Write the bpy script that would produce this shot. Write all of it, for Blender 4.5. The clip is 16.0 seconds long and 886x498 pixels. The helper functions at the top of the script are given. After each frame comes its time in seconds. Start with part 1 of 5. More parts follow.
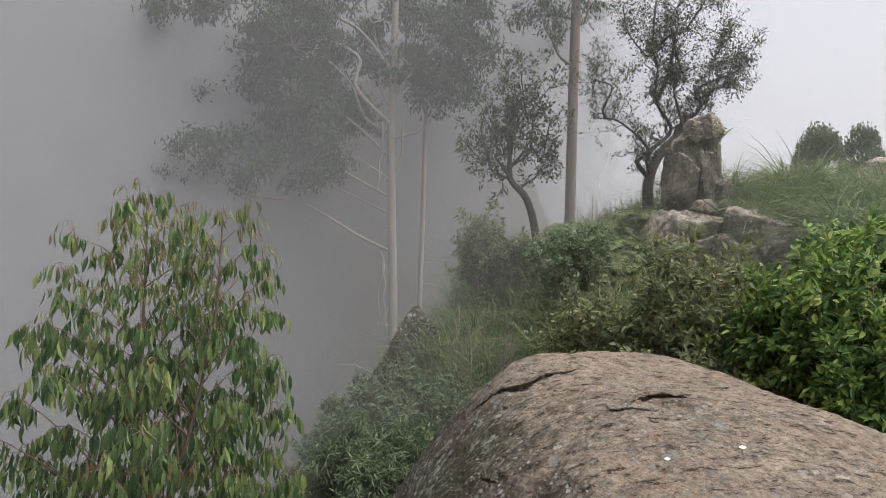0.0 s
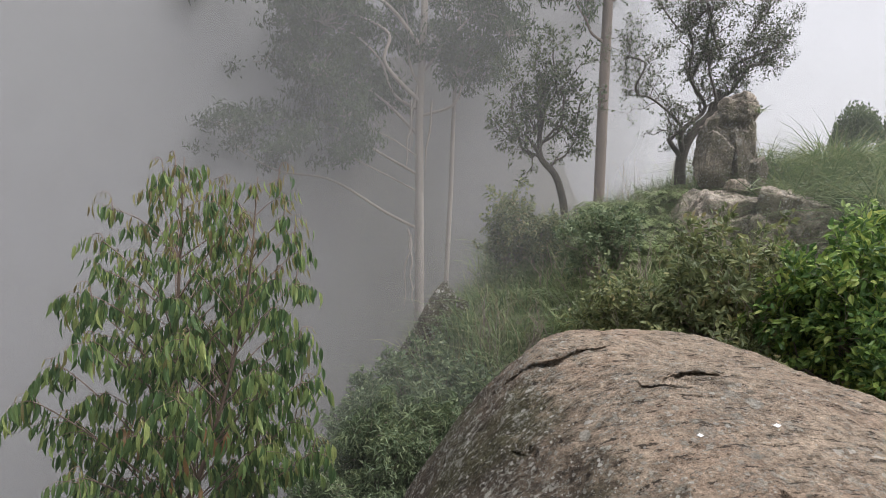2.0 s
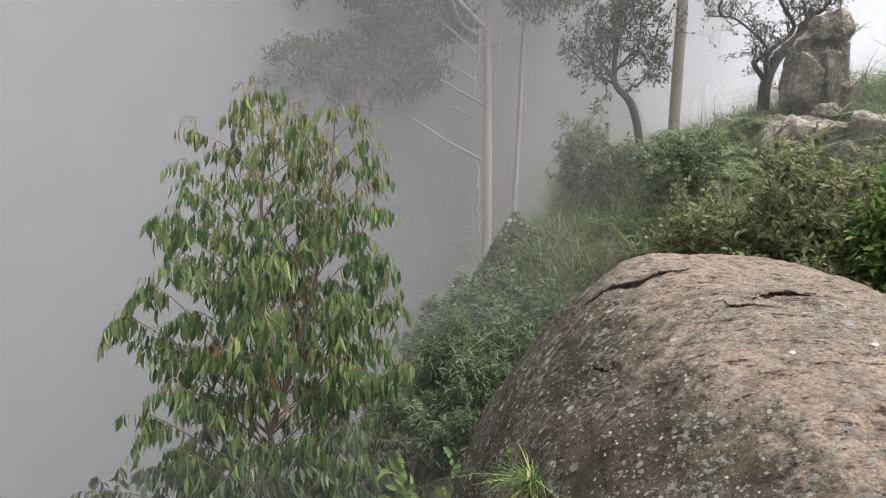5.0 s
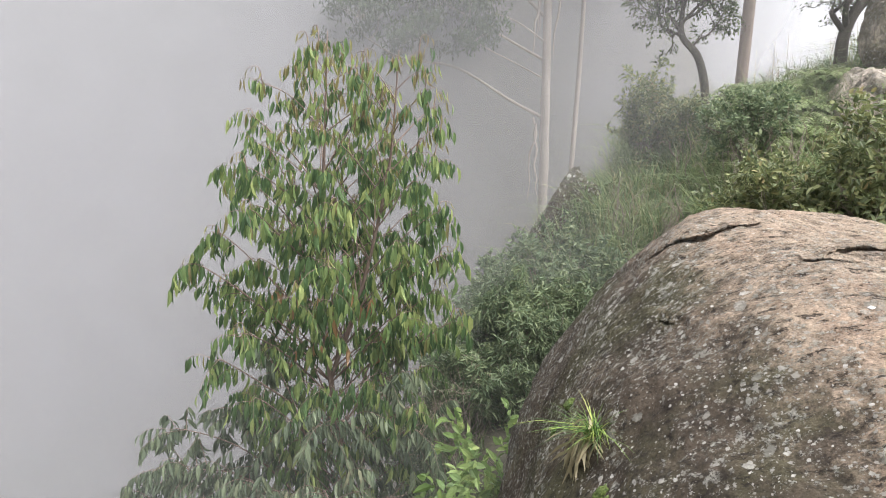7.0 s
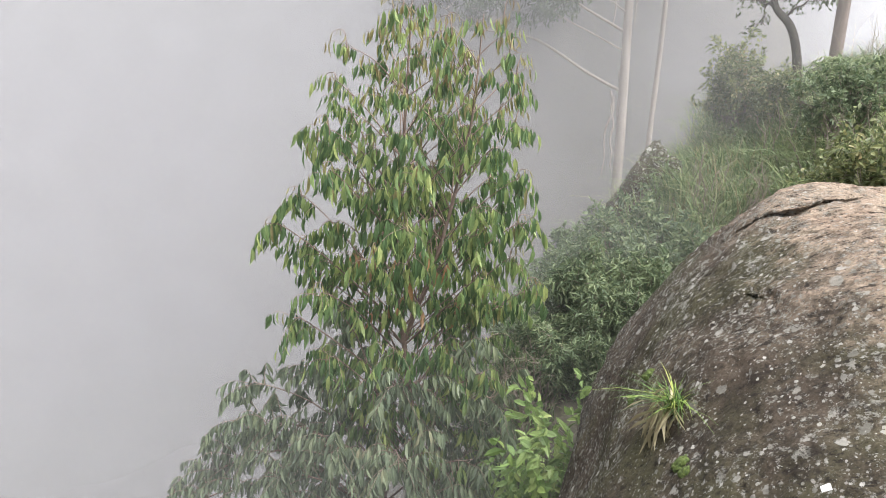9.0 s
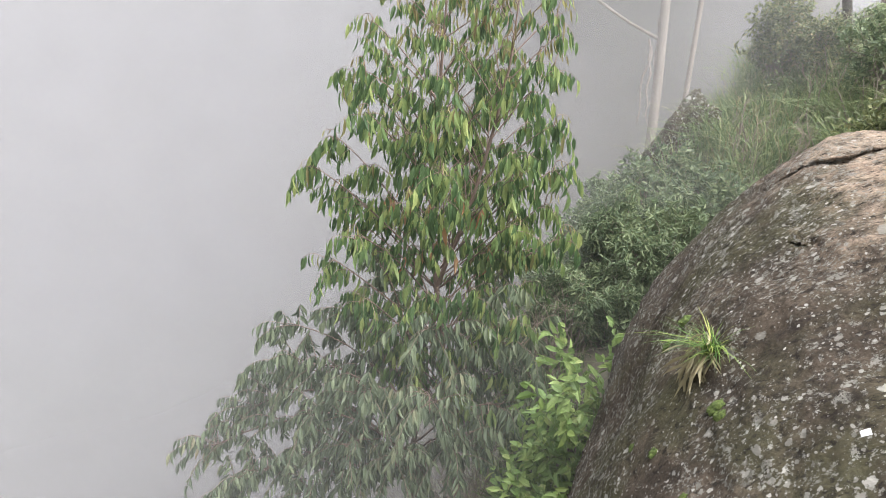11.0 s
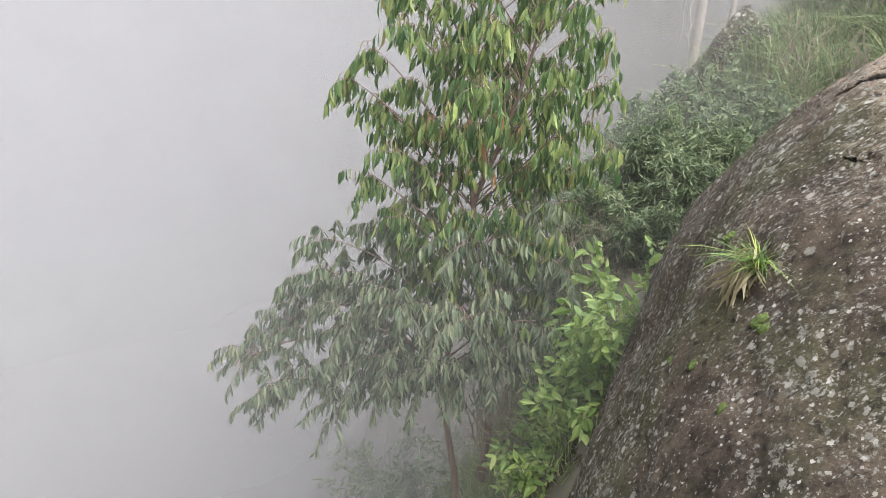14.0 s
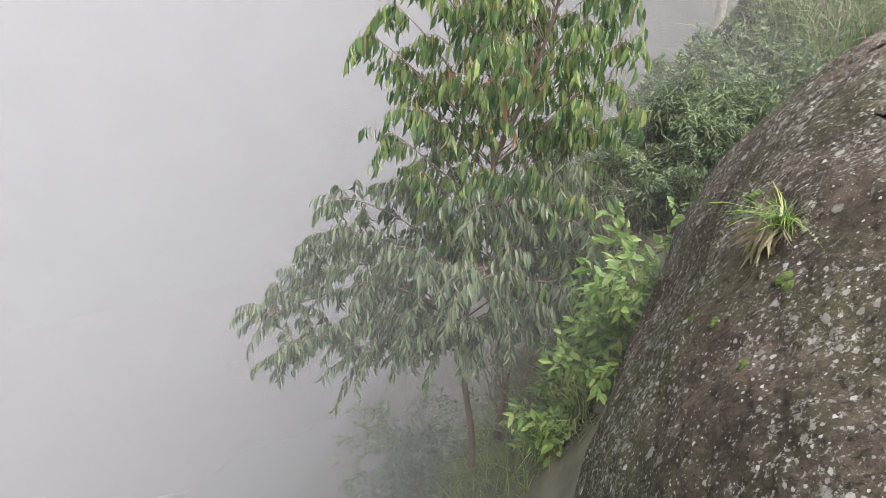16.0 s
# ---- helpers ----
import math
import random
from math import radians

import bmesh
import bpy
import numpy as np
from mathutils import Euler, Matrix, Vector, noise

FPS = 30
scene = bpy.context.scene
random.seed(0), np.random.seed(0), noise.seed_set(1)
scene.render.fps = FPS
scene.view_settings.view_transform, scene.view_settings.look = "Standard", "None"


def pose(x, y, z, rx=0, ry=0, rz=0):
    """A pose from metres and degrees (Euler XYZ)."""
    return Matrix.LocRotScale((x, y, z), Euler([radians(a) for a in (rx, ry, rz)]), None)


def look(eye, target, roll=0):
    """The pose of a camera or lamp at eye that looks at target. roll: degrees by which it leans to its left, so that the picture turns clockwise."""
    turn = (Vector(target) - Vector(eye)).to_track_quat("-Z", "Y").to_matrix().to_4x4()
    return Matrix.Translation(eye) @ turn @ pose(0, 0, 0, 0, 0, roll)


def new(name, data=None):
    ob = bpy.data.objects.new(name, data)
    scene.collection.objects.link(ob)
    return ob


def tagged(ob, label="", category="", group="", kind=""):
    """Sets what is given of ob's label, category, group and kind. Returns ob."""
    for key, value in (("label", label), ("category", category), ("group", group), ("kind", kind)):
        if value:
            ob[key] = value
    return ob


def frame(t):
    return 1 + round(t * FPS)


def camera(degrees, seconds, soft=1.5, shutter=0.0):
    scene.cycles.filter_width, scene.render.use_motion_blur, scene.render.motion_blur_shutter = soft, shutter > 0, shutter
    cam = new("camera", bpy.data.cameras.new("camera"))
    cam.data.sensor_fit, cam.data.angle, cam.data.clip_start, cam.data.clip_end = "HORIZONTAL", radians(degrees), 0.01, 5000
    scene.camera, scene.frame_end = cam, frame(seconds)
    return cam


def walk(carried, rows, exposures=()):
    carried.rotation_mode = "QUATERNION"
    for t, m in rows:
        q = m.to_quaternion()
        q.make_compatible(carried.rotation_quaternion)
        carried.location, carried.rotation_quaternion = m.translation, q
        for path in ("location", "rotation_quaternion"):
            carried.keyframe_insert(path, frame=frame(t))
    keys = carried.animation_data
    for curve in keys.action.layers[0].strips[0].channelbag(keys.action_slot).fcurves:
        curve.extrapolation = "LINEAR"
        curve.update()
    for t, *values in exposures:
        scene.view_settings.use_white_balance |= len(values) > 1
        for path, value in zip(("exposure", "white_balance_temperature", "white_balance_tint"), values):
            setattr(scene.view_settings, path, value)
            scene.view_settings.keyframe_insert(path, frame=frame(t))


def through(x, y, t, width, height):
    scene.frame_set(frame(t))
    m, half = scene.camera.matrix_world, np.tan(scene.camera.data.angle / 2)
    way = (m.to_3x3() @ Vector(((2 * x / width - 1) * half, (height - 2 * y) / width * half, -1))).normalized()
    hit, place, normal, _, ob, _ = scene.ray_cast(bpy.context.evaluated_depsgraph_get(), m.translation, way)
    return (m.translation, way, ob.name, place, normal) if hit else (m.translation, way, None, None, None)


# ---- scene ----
cam = camera(62.2, 16.0, soft=0.8)
METRES, EYE, TILT, LEAN, TURN = 0.5, 1.6, -2.0, -1.0, 0.0
ROWS = [
    (0.0, 0.0, 0.0, 0.0, -0.0, 0.0, -0.0),
    (0.5, -0.0231, -0.0088, -0.0075, 0.49, -0.54, -0.22),
    (1.0, -0.0568, -0.0158, -0.0228, 1.17, -1.04, -0.48),
    (1.5, -0.0757, -0.0162, -0.0306, 1.71, -1.41, -0.64),
    (2.0, -0.0662, -0.0105, -0.0411, 2.04, -1.69, -0.68),
    (2.5, -0.0742, -0.0111, -0.0513, 2.33, -2.1, -0.68),
    (3.0, -0.0871, -0.0152, -0.0671, 2.53, -2.55, -0.72),
    (3.5, -0.1161, -0.0192, -0.0809, 2.78, -3.1, -0.82),
    (4.0, -0.146, -0.0273, -0.1082, 4.33, -4.26, -0.96),
    (4.5, -0.1858, -0.0329, -0.1566, 5.96, -5.52, -0.72),
    (7.0, -0.3174, -0.053, -0.2898, 11.33, -10.05, -0.75),
    (7.5, -0.3322, -0.0578, -0.2958, 13.28, -10.1, -1.25),
    (8.0, -0.3722, -0.0829, -0.3224, 14.6, -10.48, -1.51),
    (8.5, -0.42, -0.1015, -0.3498, 15.96, -11.36, -1.57),
    (9.0, -0.4318, -0.1032, -0.3878, 16.88, -12.2, -1.69),
    (11.5, -0.5205, -0.1574, -0.5032, 19.93, -17.38, -2.29),
    (12.0, -0.5423, -0.1724, -0.5451, 20.6, -18.74, -2.35),
    (12.5, -0.5675, -0.1792, -0.5624, 21.07, -19.84, -2.4),
    (13.0, -0.5719, -0.1803, -0.575, 21.34, -20.63, -2.41),
    (13.5, -0.5782, -0.1869, -0.5897, 21.54, -21.31, -2.45),
    (14.0, -0.5882, -0.1956, -0.6029, 21.8, -22.0, -2.48),
    (14.5, -0.5951, -0.2057, -0.6224, 22.17, -22.69, -2.47),
    (15.0, -0.5954, -0.2119, -0.6459, 22.56, -23.37, -2.45),
    (15.5, -0.6043, -0.2213, -0.6605, 22.89, -24.1, -2.46),
    (16.0, -0.6054, -0.2231, -0.6746, 23.26, -24.82, -2.39),
]
EXPOSURES = [(0.0, -0.03), (2.0, 0.06), (3.5, 0.2), (4.5, 0.3), (7.0, 0.88), (9.0, 1.02), (11.5, 1.1), (16.0, 1.13)]
walk(cam, [(t, pose(0, 0, EYE, TILT, LEAN, TURN) @ pose(METRES * x, METRES * y, METRES * z, 90 + pitch, roll, yaw)) for t, x, y, z, yaw, pitch, roll in ROWS],
     exposures=EXPOSURES)

# ---- light: a bright overcast, the fog itself glowing evenly from the open side of the sky ----
SKY_SIDE = Vector((0.5, 0.2, 0.85)).normalized()
world = bpy.data.worlds.new("foggy_sky")
scene.world = world
world.use_nodes = True
wt = world.node_tree
wt.nodes.clear()
w_out = wt.nodes.new("ShaderNodeOutputWorld")
w_bg = wt.nodes.new("ShaderNodeBackground")
w_geo = wt.nodes.new("ShaderNodeTexCoord")
w_dot = wt.nodes.new("ShaderNodeVectorMath")
w_dot.operation = "DOT_PRODUCT"
w_dot.inputs[1].default_value = SKY_SIDE
w_ramp = wt.nodes.new("ShaderNodeValToRGB")
for w_stop, w_colour in ((0.25, (0.14, 0.142, 0.148)), (0.54, (0.4, 0.402, 0.416)), (0.68, (0.88, 0.88, 0.935)), (0.82, (0.98, 0.98, 1.06)), (1.0, (3.8, 3.8, 3.85))):
    w_el = w_ramp.color_ramp.elements[0] if w_stop == 0.25 else w_ramp.color_ramp.elements[-1] if w_stop == 1.0 else w_ramp.color_ramp.elements.new(w_stop)
    w_el.position, w_el.color = w_stop, (*w_colour, 1)
w_half = wt.nodes.new("ShaderNodeMath")
w_half.operation, w_half.inputs[1].default_value, w_half.inputs[2].default_value = "MULTIPLY_ADD", 0.5, 0.5
w_sky = wt.nodes.new("ShaderNodeTexSky")
w_sky.sky_type, w_sky.sun_disc = "NISHITA", False
w_sky.sun_elevation, w_sky.sun_rotation, w_sky.dust_density = radians(55), radians(70), 6.0
w_mix = wt.nodes.new("ShaderNodeMix")
w_mix.data_type, w_mix.blend_type, w_mix.inputs[0].default_value = "RGBA", "ADD", 0.012
wt.links.new(w_geo.outputs["Generated"], w_dot.inputs[0])
wt.links.new(w_dot.outputs["Value"], w_half.inputs[0])
wt.links.new(w_half.outputs[0], w_ramp.inputs[0])
wt.links.new(w_ramp.outputs[0], w_mix.inputs[6])
wt.links.new(w_sky.outputs[0], w_mix.inputs[7])
wt.links.new(w_mix.outputs[2], w_bg.inputs[0])
wt.links.new(w_bg.outputs[0], w_out.inputs[0])
w_bg.inputs[1].default_value = 1.0

sun = new("sun", bpy.data.lights.new("sun", "SUN"))
sun.data.energy, sun.data.angle, sun.data.color = 1.6, radians(40), (1.0, 0.96, 0.9)
sun.matrix_world = look((6, -1, 12), (0, 4, 0))


# ---- materials ----
def shader(name):
    mat = bpy.data.materials.new(name)
    mat.use_nodes = True
    nt = mat.node_tree
    return mat, nt, nt.nodes["Principled BSDF"]


def nd(nt, kind, **values):
    n = nt.nodes.new("ShaderNode" + kind)
    for key, value in values.items():
        n.inputs[int(key[1:]) if key[0] == "i" and key[1:].isdigit() else key.replace("_", " ")].default_value = value
    return n


def ramp(nt, source, stops):
    r = nt.nodes.new("ShaderNodeValToRGB")
    while len(r.color_ramp.elements) < len(stops):
        r.color_ramp.elements.new(0.5)
    for e, (at, colour) in zip(r.color_ramp.elements, stops):
        e.position, e.color = at, (*colour, 1)
    nt.links.new(source, r.inputs[0])
    return r.outputs[0]


def mixed(nt, fac, a, b, how="MIX"):
    m = nt.nodes.new("ShaderNodeMix")
    m.data_type, m.blend_type = "RGBA", how
    for value, socket in ((fac, m.inputs[0]), (a, m.inputs[6]), (b, m.inputs[7])):
        if isinstance(value, (int, float)):
            socket.default_value = value
        elif isinstance(value, tuple):
            socket.default_value = (*value, 1)
        else:
            nt.links.new(value, socket)
    return m.outputs[2]


def calc(nt, how, a, b=0.0, c=0.0):
    m = nt.nodes.new("ShaderNodeMath")
    m.operation = how
    for value, socket in ((a, m.inputs[0]), (b, m.inputs[1]), (c, m.inputs[2])):
        if isinstance(value, (int, float)):
            socket.default_value = value
        else:
            nt.links.new(value, socket)
    return m.outputs[0]


def smooth_range(nt, source, lo, hi, a=0.0, b=1.0):
    m = nt.nodes.new("ShaderNodeMapRange")
    m.interpolation_type = "SMOOTHSTEP"
    nt.links.new(source, m.inputs[0])
    for i, v in zip((1, 2, 3, 4), (lo, hi, a, b)):
        m.inputs[i].default_value = v
    return m.outputs[0]


def noise_tex(nt, scale, detail=4.0, rough=0.55, stretch=(1, 1, 1), kind="TexNoise"):
    c = nt.nodes.new("ShaderNodeNewGeometry")
    v = nt.nodes.new("ShaderNodeVectorMath")
    v.operation = "MULTIPLY"
    v.inputs[1].default_value = stretch
    nt.links.new(c.outputs["Position"], v.inputs[0])
    n = nt.nodes.new("ShaderNode" + kind)
    n.inputs["Scale"].default_value = scale
    if kind == "TexNoise":
        n.inputs["Detail"].default_value, n.inputs["Roughness"].default_value = detail, rough
    nt.links.new(v.outputs[0], n.inputs["Vector"])
    return n


def relief(nt, bsdf, height, strength, distance):
    b = nt.nodes.new("ShaderNodeBump")
    b.inputs["Strength"].default_value, b.inputs["Distance"].default_value = strength, distance
    nt.links.new(height, b.inputs["Height"])
    nt.links.new(b.outputs[0], bsdf.inputs["Normal"])


def leaf_material(name, stops, gloss=0.45, through=0.3):
    """Foliage: a colour for each leaf, a paler midrib-like mottling, light passing through."""
    mat, nt, bsdf = shader(name)
    g = nt.nodes.new("ShaderNodeNewGeometry")
    o = nt.nodes.new("ShaderNodeObjectInfo")
    both = calc(nt, "FRACT", calc(nt, "ADD", g.outputs["Random Per Island"], o.outputs["Random"]))
    patch = noise_tex(nt, 2.2, 2)
    pick = calc(nt, "ADD", calc(nt, "MULTIPLY", both, 0.75), calc(nt, "MULTIPLY_ADD", patch.outputs[0], 0.5, -0.12))
    colour = ramp(nt, pick, stops)
    fine = noise_tex(nt, 60, 2)
    colour = mixed(nt, 0.35, colour, ramp(nt, fine.outputs[0], [(0.3, (0.55, 0.55, 0.5)), (0.7, (1, 1, 1))]), "MULTIPLY")
    nt.links.new(colour, bsdf.inputs["Base Color"])
    bsdf.inputs["Roughness"].default_value = gloss
    bsdf.inputs["Specular IOR Level"].default_value = 0.35
    tr = nt.nodes.new("ShaderNodeBsdfTranslucent")
    nt.links.new(colour, tr.inputs[0])
    mix = nt.nodes.new("ShaderNodeMixShader")
    mix.inputs[0].default_value = through
    nt.links.new(bsdf.outputs[0], mix.inputs[1])
    nt.links.new(tr.outputs[0], mix.inputs[2])
    nt.links.new(mix.outputs[0], nt.nodes["Material Output"].inputs[0])
    return mat


def bark_material(name, dark, light, scale=9.0, stretch=(1, 1, 0.15)):
    mat, nt, bsdf = shader(name)
    n = noise_tex(nt, scale, 6, 0.65, stretch)
    big = noise_tex(nt, 1.3, 2)
    colour = mixed(nt, big.outputs[0], ramp(nt, n.outputs[0], [(0.3, dark), (0.7, light)]), light)
    nt.links.new(colour, bsdf.inputs["Base Color"])
    bsdf.inputs["Roughness"].default_value = 0.85
    relief(nt, bsdf, n.outputs[0], 0.6, 0.02)
    return mat


def rock_material(name, top, side, dark, lichen=(0.38, 0.365, 0.32), spots=1.0, shade=(0.5, 0.93), run=None):
    """Weathered granite: warm pale upper faces, darker steep faces with olive algae, pale lichen rosettes."""
    mat, nt, bsdf = shader(name)
    g = nt.nodes.new("ShaderNodeNewGeometry")
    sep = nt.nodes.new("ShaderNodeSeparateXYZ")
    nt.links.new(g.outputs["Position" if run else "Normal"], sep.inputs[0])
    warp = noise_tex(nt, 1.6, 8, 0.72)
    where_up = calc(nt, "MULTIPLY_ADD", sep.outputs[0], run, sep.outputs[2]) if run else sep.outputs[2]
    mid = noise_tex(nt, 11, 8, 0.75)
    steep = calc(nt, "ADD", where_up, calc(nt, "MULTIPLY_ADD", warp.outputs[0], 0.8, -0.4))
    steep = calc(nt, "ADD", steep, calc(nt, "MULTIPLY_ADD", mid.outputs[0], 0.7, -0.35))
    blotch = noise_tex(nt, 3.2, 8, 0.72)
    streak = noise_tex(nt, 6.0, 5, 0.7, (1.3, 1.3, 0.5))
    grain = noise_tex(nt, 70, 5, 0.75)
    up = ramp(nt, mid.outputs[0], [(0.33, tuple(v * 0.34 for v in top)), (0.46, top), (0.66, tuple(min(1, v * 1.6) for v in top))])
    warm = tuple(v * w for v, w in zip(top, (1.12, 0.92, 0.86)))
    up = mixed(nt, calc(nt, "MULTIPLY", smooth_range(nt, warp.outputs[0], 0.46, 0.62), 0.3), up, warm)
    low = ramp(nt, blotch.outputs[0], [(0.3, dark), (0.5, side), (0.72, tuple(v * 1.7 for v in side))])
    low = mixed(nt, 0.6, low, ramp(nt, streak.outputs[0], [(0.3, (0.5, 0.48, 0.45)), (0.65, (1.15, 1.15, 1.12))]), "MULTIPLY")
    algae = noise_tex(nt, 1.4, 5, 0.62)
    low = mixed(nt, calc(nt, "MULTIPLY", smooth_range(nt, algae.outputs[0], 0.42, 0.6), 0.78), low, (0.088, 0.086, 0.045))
    # low colours under the first limit, top colours over the second; run slants the border
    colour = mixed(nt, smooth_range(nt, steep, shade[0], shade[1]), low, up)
    colour = mixed(nt, 0.85, colour, ramp(nt, grain.outputs[0], [(0.3, (0.4, 0.38, 0.36)), (0.48, (0.95, 0.95, 0.95)), (0.7, (1.4, 1.37, 1.35))]), "MULTIPLY")
    heights = calc(nt, "MULTIPLY_ADD", grain.outputs[0], 0.8, calc(nt, "MULTIPLY", mid.outputs[0], 0.7))
    bare = smooth_range(nt, steep, shade[0], shade[1] + 0.25, 1.0, 0.6)
    for scale, lo, zone_scale, amount in ((12.0, 0.645, 1.3, 0.75), (30.0, 0.645, 2.2, 0.85), (62.0, 0.635, 3.1, 0.85)):
        crust = noise_tex(nt, scale, 8, 0.72)
        zone = noise_tex(nt, zone_scale, 5, 0.65)
        level = calc(nt, "MULTIPLY_ADD", smooth_range(nt, zone.outputs[0], 0.36, 0.62), 0.1, crust.outputs[0])
        fac = smooth_range(nt, level, lo, lo + 0.035)
        tint = noise_tex(nt, scale * 0.6, 4, 0.7)
        colour = mixed(nt, calc(nt, "MULTIPLY", calc(nt, "MULTIPLY", fac, bare), amount), colour, ramp(nt, tint.outputs[0], [(0.35, tuple(c * 0.5 for c in lichen)), (0.5, lichen), (0.68, (0.5, 0.5, 0.46))]))
        heights = calc(nt, "MULTIPLY_ADD", fac, 0.25, heights)
    soot = noise_tex(nt, 17, 9, 0.8)
    where_soot = noise_tex(nt, 2.0, 4, 0.6)
    sooty = smooth_range(nt, calc(nt, "MULTIPLY_ADD", where_soot.outputs[0], 0.35, soot.outputs[0]), 0.7, 0.76)
    colour = mixed(nt, calc(nt, "MULTIPLY", calc(nt, "MULTIPLY", sooty, bare), 0.6), colour, dark)
    pits = noise_tex(nt, 20, 9, 0.78, (0.5, 1.5, 1.4))
    colour = mixed(nt, smooth_range(nt, pits.outputs[0], 0.4, 0.445, 0.85, 0.0), colour, tuple(v * 0.8 for v in dark))
    heights = calc(nt, "MULTIPLY_ADD", smooth_range(nt, pits.outputs[0], 0.4, 0.445), 0.7, heights)
    for scale, lo, where in ((6.0, 0.27, 0.5), (13.0, 0.34, 0.48), (27.0, 0.42, 0.43), (48.0, 0.4, 0.42)):
        v = noise_tex(nt, scale, kind="TexVoronoi")
        v.inputs["Randomness"].default_value = 1.0
        rag = noise_tex(nt, scale * 2.2, 6, 0.75)
        dist = calc(nt, "ADD", v.outputs["Distance"], calc(nt, "MULTIPLY_ADD", rag.outputs[0], 0.9, -0.45))
        size = nt.nodes.new("ShaderNodeSeparateColor")
        nt.links.new(v.outputs["Color"], size.inputs[0])
        zone = noise_tex(nt, 1.7 + scale * 0.05, 5, 0.6)
        limit = calc(nt, "MULTIPLY", calc(nt, "MULTIPLY", calc(nt, "POWER", size.outputs[0], 1.6), lo * spots), smooth_range(nt, zone.outputs[0], where - 0.1, where + 0.12))
        fac = calc(nt, "MULTIPLY", smooth_range(nt, calc(nt, "SUBTRACT", limit, dist), -0.01, 0.03), bare)
        tone = ramp(nt, size.outputs[1], [(0.0, tuple(c * 0.6 for c in lichen)), (0.45, (0.38, 0.36, 0.32)), (0.8, (0.52, 0.5, 0.455)), (1.0, (0.68, 0.66, 0.62))])
        colour = mixed(nt, calc(nt, "MULTIPLY", fac, 0.88), colour, tone)
        heights = calc(nt, "MULTIPLY_ADD", fac, 0.25, heights)
    nt.links.new(colour, bsdf.inputs["Base Color"])
    bsdf.inputs["Roughness"].default_value = 0.88
    bsdf.inputs["Specular IOR Level"].default_value = 0.25
    relief(nt, bsdf, heights, 1.0, 0.03)
    return mat


def plain_material(name, a, b, scale=20.0, rough=0.8, bumps=0.5):
    mat, nt, bsdf = shader(name)
    n = noise_tex(nt, scale, 5, 0.6)
    nt.links.new(ramp(nt, n.outputs[0], [(0.3, a), (0.7, b)]), bsdf.inputs["Base Color"])
    bsdf.inputs["Roughness"].default_value = rough
    if bumps:
        relief(nt, bsdf, n.outputs[0], bumps, 0.02)
    return mat


def mist_material(name, alpha, side, low, deep, ridge, gap):
    """A translucent grey sheet standing in for fog: it lays haze over what is behind. side, low: (from, to) of the
    thinning towards the ridge and upwards."""
    mat, nt, bsdf = shader(name)
    nt.nodes.remove(bsdf)
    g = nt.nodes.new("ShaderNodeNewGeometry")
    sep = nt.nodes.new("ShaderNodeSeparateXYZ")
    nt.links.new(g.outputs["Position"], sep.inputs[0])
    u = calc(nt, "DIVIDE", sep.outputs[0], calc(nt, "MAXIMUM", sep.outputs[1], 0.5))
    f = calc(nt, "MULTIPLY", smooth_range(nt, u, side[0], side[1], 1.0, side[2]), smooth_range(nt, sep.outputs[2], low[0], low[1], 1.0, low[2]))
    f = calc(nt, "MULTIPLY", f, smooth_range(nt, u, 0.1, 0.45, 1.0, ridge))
    # a thinner band, so the dark hill behind darkens the haze there
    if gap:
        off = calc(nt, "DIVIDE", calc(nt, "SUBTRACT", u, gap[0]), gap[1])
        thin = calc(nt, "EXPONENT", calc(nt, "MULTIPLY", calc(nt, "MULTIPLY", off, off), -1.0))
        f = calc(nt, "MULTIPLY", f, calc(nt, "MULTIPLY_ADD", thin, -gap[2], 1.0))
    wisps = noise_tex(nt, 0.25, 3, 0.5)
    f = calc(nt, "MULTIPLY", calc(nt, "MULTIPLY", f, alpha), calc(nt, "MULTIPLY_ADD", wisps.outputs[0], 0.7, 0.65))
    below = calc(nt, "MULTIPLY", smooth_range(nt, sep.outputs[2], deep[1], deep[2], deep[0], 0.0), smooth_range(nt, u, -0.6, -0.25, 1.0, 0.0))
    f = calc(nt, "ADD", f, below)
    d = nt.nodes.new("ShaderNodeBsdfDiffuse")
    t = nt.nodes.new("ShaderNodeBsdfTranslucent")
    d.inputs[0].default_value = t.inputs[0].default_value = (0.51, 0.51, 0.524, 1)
    clear = nt.nodes.new("ShaderNodeBsdfTransparent")
    scatter, mix = nt.nodes.new("ShaderNodeMixShader"), nt.nodes.new("ShaderNodeMixShader")
    scatter.inputs[0].default_value = 0.5
    nt.links.new(d.outputs[0], scatter.inputs[1])
    nt.links.new(t.outputs[0], scatter.inputs[2])
    nt.links.new(calc(nt, "MINIMUM", f, 1.0), mix.inputs[0])
    nt.links.new(clear.outputs[0], mix.inputs[1])
    nt.links.new(scatter.outputs[0], mix.inputs[2])
    nt.links.new(mix.outputs[0], nt.nodes["Material Output"].inputs[0])
    return mat


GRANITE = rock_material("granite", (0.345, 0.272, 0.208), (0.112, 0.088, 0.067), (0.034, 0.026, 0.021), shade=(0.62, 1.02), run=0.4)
OUTCROP = rock_material("outcrop_granite", (0.52, 0.455, 0.385), (0.45, 0.39, 0.325), (0.2, 0.172, 0.145), spots=0.7, shade=(0.1, 0.8))
EARTH = plain_material("earth", (0.075, 0.07, 0.052), (0.16, 0.145, 0.105), 3.0, bumps=0.0)
PALE_BARK = bark_material("smooth_pale_bark", (0.2, 0.16, 0.135), (0.42, 0.375, 0.33), 5.0)
